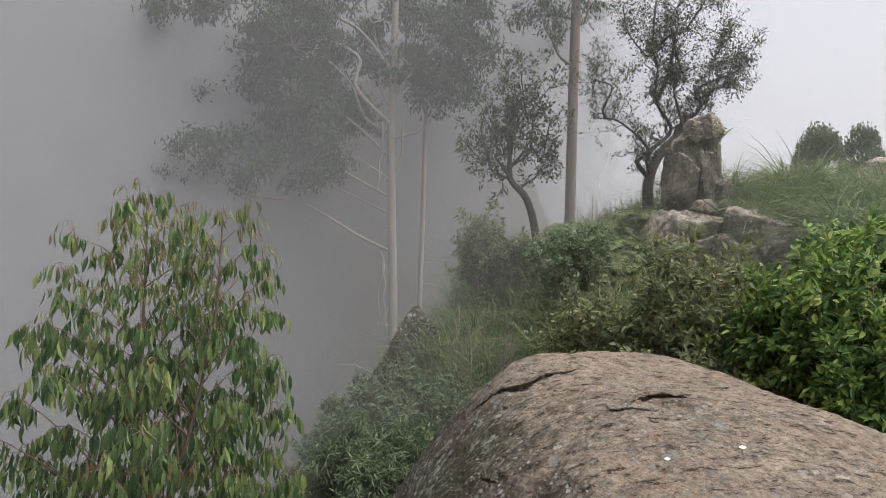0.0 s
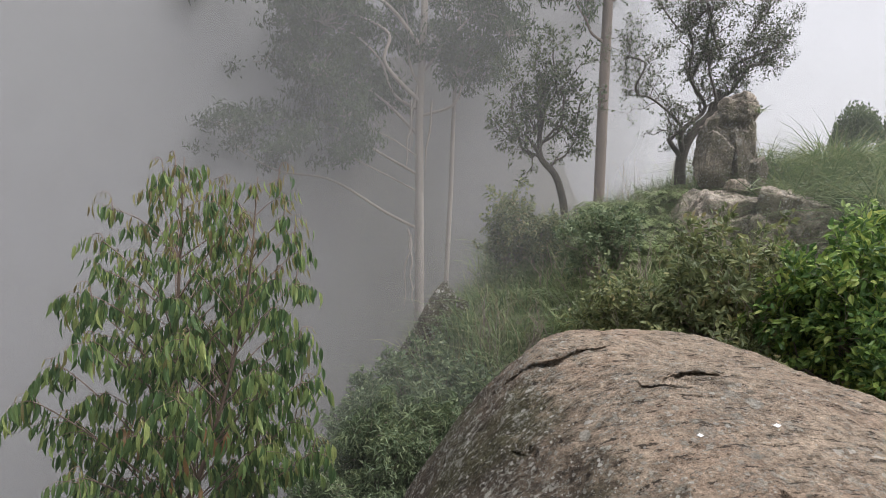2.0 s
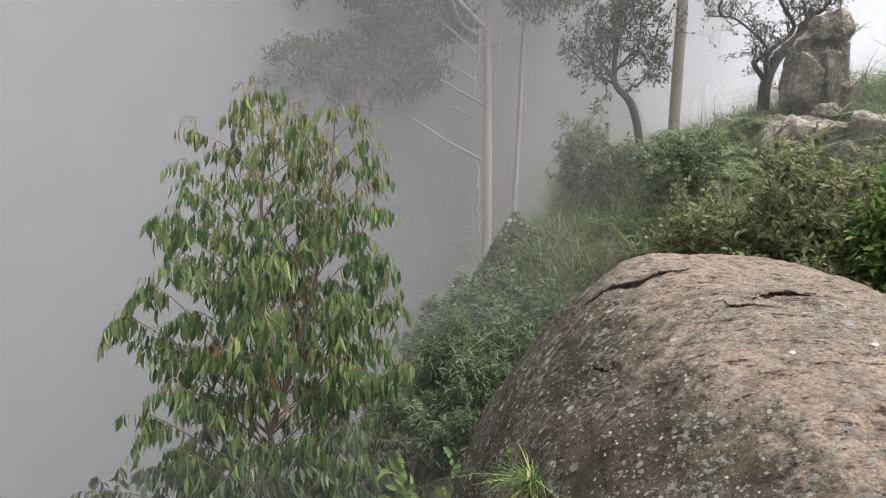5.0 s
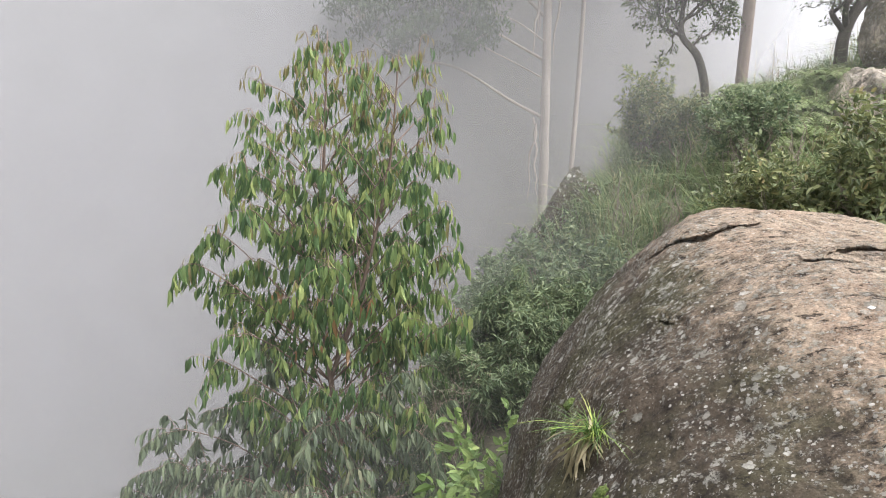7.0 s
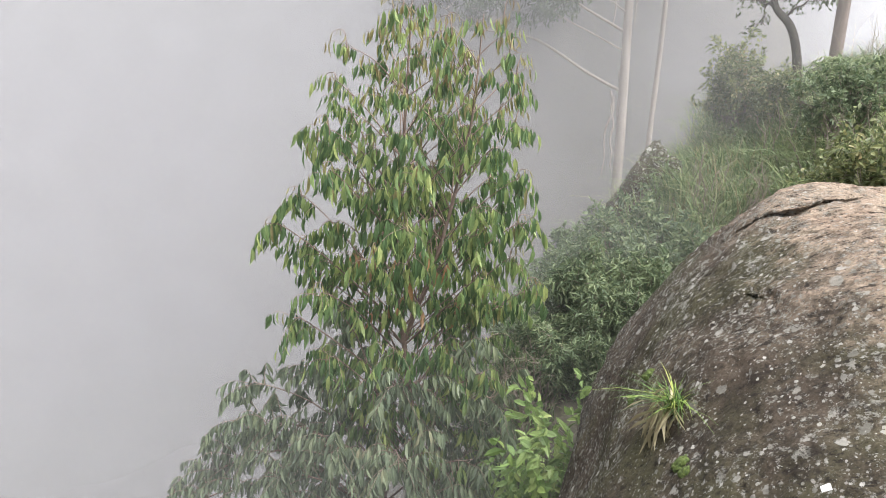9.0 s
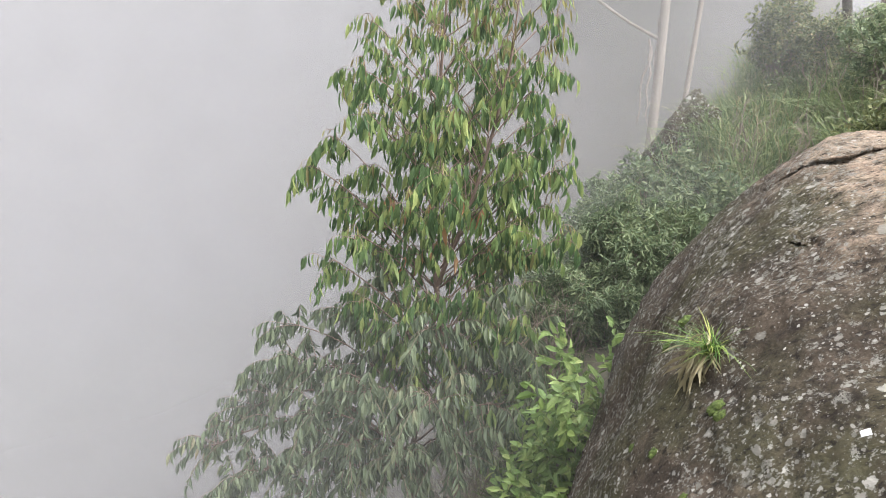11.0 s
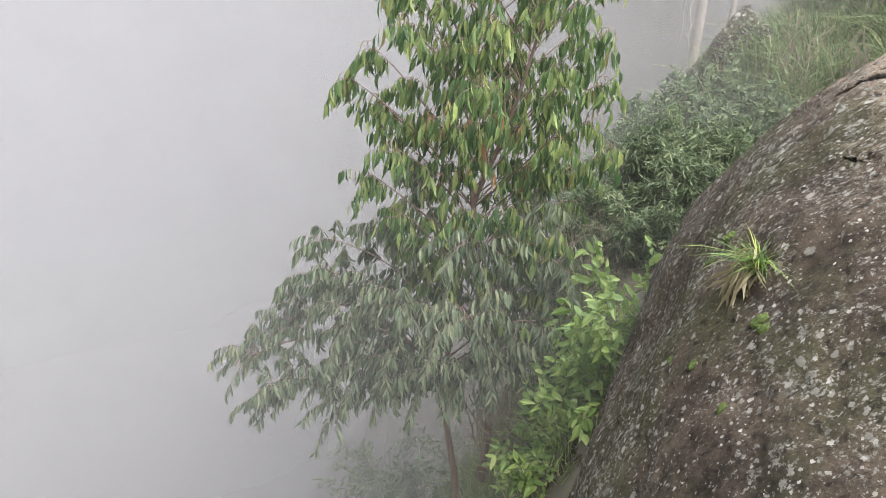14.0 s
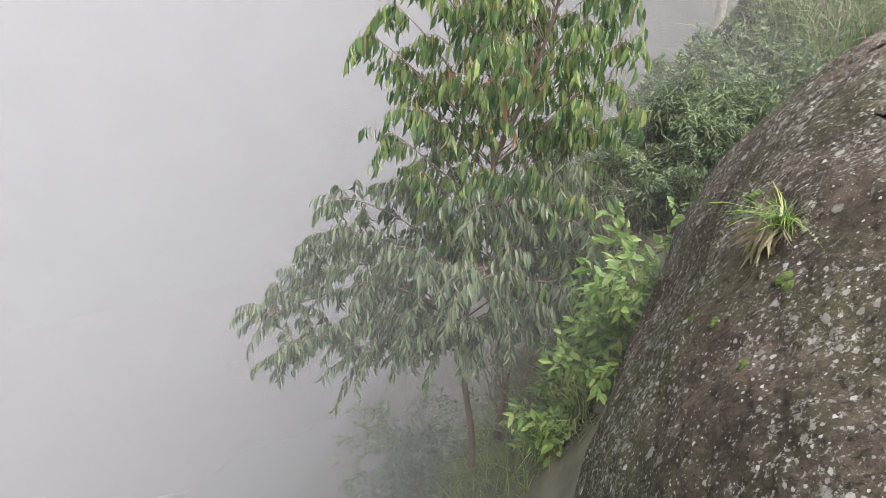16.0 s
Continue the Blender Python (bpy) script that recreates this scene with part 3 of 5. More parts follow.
# ---- the great boulder in front ----
def flake_edge(boulder, p, normal, line, lip):
    """The broken, undercut edge of a rock skin that is peeling off along a crack."""
    n = 90
    c = spline(line, n)
    near = np.where(np.linalg.norm(p - c.mean(0), axis=1) < 1.3)[0]
    k = near[np.linalg.norm(p[near][None] - c[:, None], axis=2).argmin(1)]
    nrm = normal[k]
    base = c - nrm * ((c - p[k]) * nrm).sum(1, keepdims=True)
    ahead = unit(np.cross(unit(np.gradient(c, axis=0)), nrm))
    ahead = ahead * np.sign(-ahead[:, 1:2].mean())
    s = np.linspace(0, 1, n)
    full = np.sin(np.pi * np.clip(s, 0.02, 0.98)) ** 0.6
    jag = np.array([noise.fractal(Vector((q * 14, line[0][0] * 7, 0)), 0.8, 2.1, 4) for q in s])
    tall = lip * full * (0.75 + 0.5 * np.array([noise.noise(Vector((q * 9, 3, line[0][1]))) for q in s]))
    reach = 0.014 * jag + 0.012
    rows = []
    for u, v in ((-0.3, -0.35), (-0.2, 0.05), (-0.11, 0.5), (-0.04, 0.85), (-0.006, 1.0), (0.0, 0.82), (-0.012, 0.3), (-0.05, -0.2), (-0.12, -0.6)):
        rows.append(base + ahead * (u * (0.35 + 0.65 * full) * (lip / 0.04) + reach)[:, None] + nrm * (v * tall - 0.014 * (1 - full))[:, None])
    v = np.stack(rows, 1)
    m = v.shape[1]
    i = (np.arange(n - 1)[:, None] * m + np.arange(m - 1)[None]).ravel()
    g = Geo()
    g.add(v.reshape(-1, 3), np.concatenate([np.stack([i, i + 1, i + m + 1], -1), np.stack([i, i + m + 1, i + m], -1)]))
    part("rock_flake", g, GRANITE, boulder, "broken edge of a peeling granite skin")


def make_boulder():
    centre, axes = np.array((1.412, 3.411, -1.835)), np.array((2.006, 3.828, 2.723))
    turn = np.array(Euler([radians(a) for a in (8.052, -12.112, -0.722)]).to_matrix())
    pole = unit((turn.T @ (np.array((0.72, 3.45, 0.8)) - centre)) / axes)
    a = unit(np.cross(pole, (0, 0, 1)))
    b = np.cross(pole, a)
    rings, spokes = 420, 680
    alpha = np.pi * np.linspace(0.004, 1, rings) ** 2.2
    beta = np.linspace(0, 2 * np.pi, spokes, endpoint=False)
    al, be = np.meshgrid(alpha, beta, indexing="ij")
    n = np.cos(al)[..., None] * pole + np.sin(al)[..., None] * (np.cos(be)[..., None] * a + np.sin(be)[..., None] * b)
    p = (centre + (n * axes) @ turn.T).reshape(-1, 3)
    normal = unit((n / axes) @ turn.T).reshape(-1, 3)
    rise = np.array([0.045 * noise.fractal(Vector(q) * 0.9, 1.0, 2.0, 2) + 0.022 * noise.fractal(Vector(q) * 3.1, 0.9, 2.1, 4)
                     + 0.009 * noise.fractal(Vector((q[0] * 7, q[1] * 16, q[2] * 16)), 0.8, 2.2, 4) for q in p])
    swell = sum(high * np.exp(-((p - np.array(at)) ** 2).sum(1) / wide ** 2) for at, wide, high in BUMPS)
    p = p + normal * swell[:, None]
    for line, wide, deep, lip in CRACKS:
        c = spline(line, 40) + np.array([[noise.noise(Vector((k * 0.7, line[0][0] * 9, d))) * 0.025 for d in (0, 5, 9)] for k in range(40)])
        near = np.where(np.linalg.norm(p - c.mean(0), axis=1) < 1.2)[0]
        d = p[near, None] - c[None]
        d = np.linalg.norm(d - (d * normal[near, None]).sum(2, keepdims=True) * normal[near, None], axis=2)
        k = d.argmin(1)
        d = d.min(1)
        s = np.sin(np.pi * np.clip(k / 39.0, 0.04, 0.96)) ** 0.5
        rise[near] += -deep * s * np.maximum(0, 1 - d / (1.6 * wide)) ** 0.7
    p = p + normal * rise[:, None]
    i = (np.arange(rings - 1)[:, None] * spokes + np.arange(spokes)[None])
    j = (np.arange(rings - 1)[:, None] * spokes + (np.arange(spokes)[None] + 1) % spokes)
    i, j = i.ravel(), j.ravel()
    f = np.concatenate([np.stack([i, i + spokes, j + spokes], -1), np.stack([i, j + spokes, j], -1)])
    cap = len(p)
    p = np.vstack([p, p[:spokes].mean(0)])
    f = np.vstack([f, np.stack([np.arange(spokes), (np.arange(spokes) + 1) % spokes, np.full(spokes, cap)], -1)])
    me = tri_mesh("boulder", p, f, True)
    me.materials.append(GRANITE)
    boulder = tagged(new("boulder", me), "huge rounded granite boulder, tan on top, dark lichen-spotted side", "boulder")
    for line, wide, deep, lip in CRACKS:
        flake_edge(boulder, p[:-1], normal, line, lip)
    return p[:-1], normal


CRACKS = [([(0.76, 4.05, 0.84), (0.68, 3.93, 0.83), (0.53, 3.88, 0.79), (0.44, 3.86, 0.75), (0.31, 3.95, 0.69), (0.2, 3.98, 0.61), (0.11, 4.02, 0.52)], 0.018, 0.05, 0.034),
          ([(0.8, 3.22, 0.82), (0.87, 3.25, 0.84), (0.94, 3.27, 0.85), (1.05, 3.25, 0.86), (1.12, 3.28, 0.87)], 0.012, 0.045, 0.026),
          ([(0.18, 3.2, 0.5), (0.22, 3.1, 0.52), (0.28, 2.98, 0.54)], 0.01, 0.03, 0.008),
          ([(0.64, 3.13, 0.76), (0.7, 3.18, 0.78), (0.76, 3.19, 0.8), (0.86, 3.15, 0.82), (0.93, 3.13, 0.83)], 0.011, 0.04, 0.018),
          ([(0.92, 2.21, 0.63), (1.01, 2.3, 0.67), (1.12, 2.29, 0.68), (1.25, 2.28, 0.67), (1.4, 2.25, 0.66), (1.6, 2.3, 0.66)], 0.016, 0.05, 0.035)]
BUMPS = [((0.38, 4.25, 0.68), 0.5, 0.09), ((0.66, 4.3, 0.8), 0.36, 0.05), ((1.4, 3.9, 0.92), 0.6, -0.13), ((0.98, 4.25, 0.88), 0.36, -0.035), ((2.3, 3.3, 0.6), 0.5, 0.07), ((-0.42, 3.3, -0.5), 0.45, -0.07), ((-0.8, 2.9, -1.7), 0.5, 0.08)]
ROCK_P, ROCK_N = make_boulder()


def on_boulder(x, y, z):
    """The boulder's surface nearest to a place, and the way out of it."""
    k = int(np.linalg.norm(ROCK_P - np.array((x, y, z)), axis=1).argmin())
    return ROCK_P[k], ROCK_N[k]


def make_rock(label, at, size, seed, turn=(0, 0, 0), rough=0.16, material=OUTCROP, group="", name="rock", detail=5, cuts=()):
    me = rock_mesh(name, size, seed, rough, detail, 12, cuts, 44)
    me.materials.append(material)
    ob = new(name, me)
    ob.matrix_world = pose(*at, *turn)
    return tagged(ob, label, "rock", group)


STACK = "rocks of the outcrop"
for text, at, size, seed, turn in (
        ("lichen-stained granite block at the back of the rock stack", (3.22, 10.0, 2.34), (0.21, 0.28, 0.5), 3, (0, 3, 20)),
        ("tall cracked granite column of the rock stack", (3.56, 10.0, 2.25), (0.22, 0.3, 0.68), 7, (0, -4, 10)),
        ("grey granite block capping the rock stack", (3.52, 9.9, 2.9), (0.22, 0.22, 0.2), 4, (0, -8, 40)),
        ("small weathered block beside the capstone", (3.34, 9.85, 2.84), (0.13, 0.16, 0.17), 6, (0, 10, 5)),
        ("upright slab of pale brown rock leaning on the stack", (3.12, 9.6, 2.16), (0.2, 0.14, 0.36), 5, (0, 6, -10)),
        ("narrow granite slab in front of the stack", (3.4, 9.58, 2.12), (0.13, 0.14, 0.38), 8, (0, -6, 15)),
        ("small reddish stone wedged at the foot of the stack", (3.62, 9.56, 2.0), (0.13, 0.15, 0.24), 9, (0, 8, 15)),
        ("small loose stone under the leaning slab", (3.33, 9.35, 1.88), (0.15, 0.1, 0.09), 10, (0, 0, 15)),
        ("broad weathered rock ledge below the stack", (3.16, 9.2, 1.22), (0.6, 0.55, 0.75), 11, (0, 2, 10)),
        ("grey lichen-covered boulder beside the rock ledge", (3.95, 9.0, 1.2), (0.56, 0.55, 0.76), 14, (0, 14, -15))):
    make_rock(text, at, size, seed, turn, 0.15, group=STACK, detail=6, cuts=((0.05, -0.1, 1, 0.62), (0, -1, 0.15, 0.7)) if at[2] < 1.5 else ((0, -1, 0.1, 0.74), (-1, -0.2, 0.1, 0.8), (1, -0.1, 0, 0.82)))
make_rock("lichen-flecked rock at the cliff edge", (-0.62, 8.9, -0.5), (0.3, 0.6, 1.15), 17, (0, 25, 0), 0.12, material=GRANITE, group=STACK)
make_rock("dark wet rock at the foot of the boulder", (-0.72, 3.7, -2.4), (0.28, 0.35, 0.55), 21, (0, 12, 0), 0.12, material=GRANITE)
make_rock("grey rock beside the round bushes", (8.5, 14.0, 2.75), (0.4, 0.4, 0.3), 23, (0, 0, 30), 0.15)


# ---- young gum tree in the gully ----
def make_sapling():
    rng = np.random.default_rng(11)
    base = np.array((-1.86, 4.8, -3.2))
    tree = thing("eucalyptus_sapling", "young eucalyptus tree with drooping yellow-green leaves", "tree", base)
    wood = Geo()
    stem = spline([(0.18, 0, 0), (0.2, 0.02, 0.65), (0.14, 0, 1.1), (0.02, 0, 2.0), (-0.1, 0, 2.9), (-0.12, 0.02, 3.6), (-0.08, 0, 4.5), (-0.06, 0, 5.02)], 48)
    wood.add(*tube(stem, (0.036, 0.03, 0.022, 0.013, 0.003), 8))
    part("trunk", wood, RED_BARK, tree, smooth=True)
    second = spline([(-0.06, 0, 2.55), (0.2, -0.05, 3.3), (0.38, -0.08, 4.06), (0.43, -0.1, 4.45), (0.46, -0.1, 4.9)], 30)
    sw = Geo()
    sw.add(*tube(second, (0.017, 0.01, 0.003), 6))
    part("leader", sw, RED_BARK, tree, smooth=True)
    # crown profile: height above the base, half width
    prof_h, prof_w = [1.2, 2.2, 2.5, 2.9, 3.4, 3.75, 4.1, 4.4, 4.7, 5.05], [0.5, 0.62, 0.82, 1.0, 0.97, 0.84, 0.74, 0.6, 0.42, 0.06]
    at, way, size, young = [], [], [], []
    for axis, lo, hi, count, full in ((stem, 1.6, 5.0, 112, 1.0), (second, 2.9, 4.92, 46, 0.85)):
        for k in range(count):
            h = lo + (hi - lo) * ((k + rng.uniform(0.1, 0.9)) / count)
            reach = np.interp(h, prof_h, prof_w) * full * (0.93 if np.cos(k * 2.4) > 0 else 1.04) * (rng.uniform(0.78, 1.0) if k % 2 else rng.uniform(0.35, 0.75))
            if axis is second:
                reach = min(reach, 0.5)
            ang = k * 2.4 + rng.uniform(-0.45, 0.45)
            out = np.array((np.cos(ang), np.sin(ang) * 0.85, 0))
            i = int(np.argmin(np.abs(axis[:, 2] - max(axis[0, 2], h - reach * rng.uniform(0.7, 1.15)))))
            tip = axis[i] * np.array((1, 1, 0)) + out * reach + (0, 0, max(h, axis[i, 2] + 0.04))
            limb = Geo()
            pos, d = leafy_limb(rng, limb, axis[i], tip, 0.003 + 0.006 * reach, int(3 + reach * 8), 0.1 + 0.14 * reach, 0.028, 2.0, 0.07, 0.2 if reach > 0.6 else 0.32, 0.02 if h > 4.2 else 0.06)
            fresh = np.zeros(len(pos), bool)
            if h > 2.9 and k % 2:
                # a bare new shoot that stands up from the limb's end and nods, with small leaves
                rise = rng.uniform(0.05, 0.12)
                shoot = spline([tip - (0, 0, 0.05), tip + out * 0.02 + (0, 0, rise * 0.8), tip + out * 0.06 + (0, 0, rise), tip + out * 0.1 + (0, 0, rise * 0.85)], 8)
                limb.add(*tube(shoot, (0.004, 0.002), 4))
                more, way_more = leaf_row(rng, shoot, 0.035, 1.2, 0.3)
                pos, d, fresh = np.vstack([pos, more]), np.vstack([d, way_more]), np.append(fresh, np.ones(len(more), bool))
            part("limb", limb, RED_BARK, tree)
            n = len(pos)
            at.append(pos)
            way.append(d)
            size.append(rng.uniform(0.085, 0.155, n) * np.where(fresh, 0.55, 1 if h < 4.2 else 0.78))
            young.append(fresh | (rng.uniform(0, 1, n) < np.clip((h - 4.1) * 0.5 + 0.02, 0.02, 0.5)))
    at, way, size, young = np.concatenate(at), np.concatenate(way), np.concatenate(size), np.concatenate(young)
    normal = rng.normal(0, 1, (len(at), 3)) * np.array((1, 1, 0.25)) + np.array((0, -0.7, 0))
    spray = (np.hypot(at[:, 0] + 0.36, at[:, 2] - 3.32) < 0.085) | (np.hypot(at[:, 0] - 0.34, at[:, 2] - 3.04) < 0.08)
    core = (np.abs(at[:, 2] - 3.05) < 0.35) & (np.abs(at[:, 0]) < 0.35)
    old = (rng.uniform(0, 1, len(at)) < np.where(spray, 0.42, np.where(core, 0.03, 0.001))) & (at[:, 1] < 0.35)
    front = np.argsort(at[:, 1] + 0.3 * rng.normal(0, 1, len(at)))
    single = np.zeros(len(at), bool)
    single[[i for i in front if not young[i] and not old[i]][:300]] = True
    for name, pick, mat, text in (("foliage", ~single & ~young & ~old, GUM_LEAF, "drooping sickle-shaped green leaves"), ("shoot_tips", young, GUM_TIP, "thin pinkish-brown new shoots"),
                                  ("withered_leaves", old, GUM_OLD, "orange withered leaves")):
        g = Geo()
        leaves(g, at[pick], way[pick], normal[pick], size[pick], size[pick] * (0.22 if name == "shoot_tips" else 0.31), SICKLE)
        part(name, g, mat, tree, text, "stuff")
    shapes = []
    for _ in range(6):
        g = Geo()
        leaves(g, np.zeros((1, 3)), np.array([(0, 0, -1.0)]), np.array([(0, -1.0, 0)]), np.array([1.0]), np.array([rng.uniform(0.27, 0.34)]), SICKLE)
        shapes.append(g.mesh("leaf"))
    for i in np.where(single)[0]:
        leaf = part("leaf", shapes[int(rng.integers(0, 6))], GUM_LEAF, tree)
        z = Vector(-way[i]).normalized()
        leaf.matrix_local = Matrix.Translation(at[i]) @ z.to_track_quat("Z", "Y").to_matrix().to_4x4() @ pose(0, 0, 0, 0, 0, rng.uniform(0, 360)) @ Matrix.Scale(float(size[i]), 4)


make_sapling()


def make_tree(name, label, base, stem, radii, limbs, bark, leaf, size, seed, outline=SLIP, per=3, hang=0.5, subs=9, sub_len=0.8, twigs=4, up=0.25, wiggle=0.07,
              sides=8, jitter=0.05, group="", category="tree", ratio=0.28, first=0.3, flatten=1.0):
    """A tree: trunk line and limbs (start height on the trunk 0..1, tip, thickness) relative to the base."""
    rng = np.random.default_rng(seed)
    tree = thing(name, label, category, base, group)
    wood = Geo()
    axis = spline(stem, 30)
    wood.add(*tube(axis, radii, sides))
    part("trunk", wood, bark, tree, smooth=True)
    wooden = [axis]
    for s, tip, thick in limbs:
        joints = np.concatenate(wooden)
        start = joints[np.linalg.norm(joints - np.array(s, float), axis=1).argmin()] if isinstance(s, tuple) else axis[int(np.abs(axis[:, 2] - s * axis[-1, 2]).argmin())]
        limb, crown = Geo(), Geo()
        line = crooked(rng, start, tip, 6, wiggle)
        wooden.append(spline(line, 18))
        spots, ways = bough(rng, limb, line, thick, thick * 0.25, subs, sub_len, twigs, up, first, flatten=flatten)
        branch = part("limb", limb, bark, tree, smooth=True)
        if per:
            foliage_on(rng, crown, spots, ways, per, size, size * ratio, outline, hang, jitter)
            part("foliage", crown, leaf, branch, kind="stuff")
    return tree


# ---- the spreading blue-green gum below the sapling ----
def make_gum_bush():
    rng = np.random.default_rng(31)
    tree = thing("eucalyptus_bush", "low spreading eucalyptus with blue-green lance-shaped leaves", "tree", (-1.85, 4.6, -3.3))
    stem = spline([(0.02, 0, -0.2), (0.0, 0, 0.2), (-0.09, 0, 0.66), (-0.16, 0, 1.09), (-0.1, 0, 1.8), (-0.15, 0.05, 2.4)], 30)
    wood = Geo()
    wood.add(*tube(stem, (0.034, 0.027, 0.014), 8))
    part("trunk", wood, RED_BARK, tree, smooth=True)
    for tip, low, thick, twigs in (((-1.86, -0.1, 1.02), 1.2, 0.02, 15), ((-1.66, 0.15, 1.3), 1.3, 0.018, 13), ((-1.55, -0.25, 0.82), 1.1, 0.016, 13), ((-1.3, -0.35, 1.05), 1.1, 0.016, 12), ((-1.42, 0.25, 1.62), 1.5, 0.016, 11),
                                   ((-1.05, -0.1, 1.95), 1.5, 0.016, 10), ((-1.2, 0.0, 2.22), 1.6, 0.012, 6), ((-0.75, -0.4, 1.75), 1.3, 0.015, 11), ((-0.7, 0.2, 2.3), 1.7, 0.014, 10), ((-0.75, -0.5, 1.2), 1.1, 0.014, 11),
                                   ((-0.4, -0.5, 1.65), 1.2, 0.014, 11), ((-0.05, -0.55, 1.68), 1.2, 0.014, 10), ((0.3, -0.4, 1.75), 1.3, 0.014, 10), ((-0.3, -0.5, 2.1), 1.5, 0.013, 10), ((0.15, -0.5, 2.15), 1.6, 0.013, 10),
                                   ((0.5, -0.1, 1.95), 1.4, 0.014, 9), ((0.6, 0.05, 2.4), 1.7, 0.013, 9), ((0.35, 0.1, 2.75), 2.0, 0.012, 9), ((-0.45, 0.1, 2.75), 2.0, 0.012, 9), ((0.45, 0.3, 1.65), 1.2, 0.013, 8),
                                   ((-1.0, 0.4, 1.3), 1.2, 0.014, 10), ((-0.5, 0.45, 1.9), 1.5, 0.013, 9), ((0.1, -0.3, 2.6), 2.0, 0.012, 9)):
        limb, crown = Geo(), Geo()
        start = stem[int(np.abs(stem[:, 2] - low).argmin())]
        pos, d = leafy_limb(rng, limb, start, tip, thick * 0.7, int(twigs * 2.0), 0.36, 0.022, 1.0, 0.16, 0.22, 0.1, (-0.8, 1.0))
        n = len(pos)
        size = rng.uniform(0.085, 0.14, n)
        leaves(crown, pos, d, rng.normal(0, 1, (n, 3)) + np.array((0, -0.6, 0.6)), size, size * 0.3, LANCE)
        part("foliage", crown, BLUE_LEAF, part("limb", limb, RED_BARK, tree, smooth=True), kind="stuff")


make_gum_bush()


# ---- tall gums on the far side of the spur ----
def leaf_cloud(rng, wood, crown, centre, r, leaf, per_metre=620):
    """A clump at the end of a limb: tufts of hanging leaves on short twigs, denser towards its top."""
    centre = np.asarray(centre, float)
    tufts = max(5, int(20 * r))
    c = centre + unit(rng.normal(0, 1, (tufts, 3)) + (0, 0, 0.25)) * (r * rng.uniform(0.25, 1.0, (tufts, 1)) ** 0.6) * np.array((1.1, 1.0, 0.8))
    for p in c:
        wood.add(*tube(np.linspace(centre - (0, 0, 0.35 * r), p, 4) + rng.normal(0, 0.03 * r, (4, 3)), (0.02, 0.006), 4))
    n = int(per_metre * np.pi * r * r / tufts)
    at = np.repeat(c, n, 0) + rng.normal(0, 1, (tufts * n, 3)) * np.array((0.23, 0.2, 0.12)) * max(0.55, r) ** 0.5
    way = rng.normal(0, 0.5, at.shape) + (0, 0, -0.8)
    size = leaf * rng.uniform(0.7, 1.25, len(at))
    leaves(crown, at, way, rng.normal(0, 1, at.shape), size, size * 0.3, SLIP)


def gum_limb(tree, rng, line, thick, clumps, leaf=0.17):
    """A sweeping limb and the leaf clumps it bears: (x, height, radius), all from the foot of the tree."""
    limb, crown, twigs = Geo(), Geo(), Geo()
    p = spline([(x + (rng.normal(0, 0.12) if k else 0), rng.normal(0, 0.25) if k else 0.0, z + (rng.normal(0, 0.1) if k else 0)) for k, (x, z) in enumerate(line)], 28)
    limb.add(*tube(p, (thick * 0.9, thick * 0.6, thick * 0.25), 6))
    for x, z, r in clumps:
        c = np.array((x, rng.normal(0, 0.7), z))
        near = p[np.linalg.norm((p - c) * (1, 0.3, 1), axis=1).argmin()]
        twigs.add(*tube(spline(crooked(rng, near, c, 5, 0.08), 8), (thick * 0.4, 0.012), 4))
        leaf_cloud(rng, twigs, crown, c, 1.3 * r, leaf)
    branch = part("limb", limb, PALE_BARK, tree, smooth=True)
    if clumps:
        part("twigs", twigs, PALE_BARK, branch, kind="stuff")
        part("foliage", crown, TALL_LEAF, branch, kind="stuff")


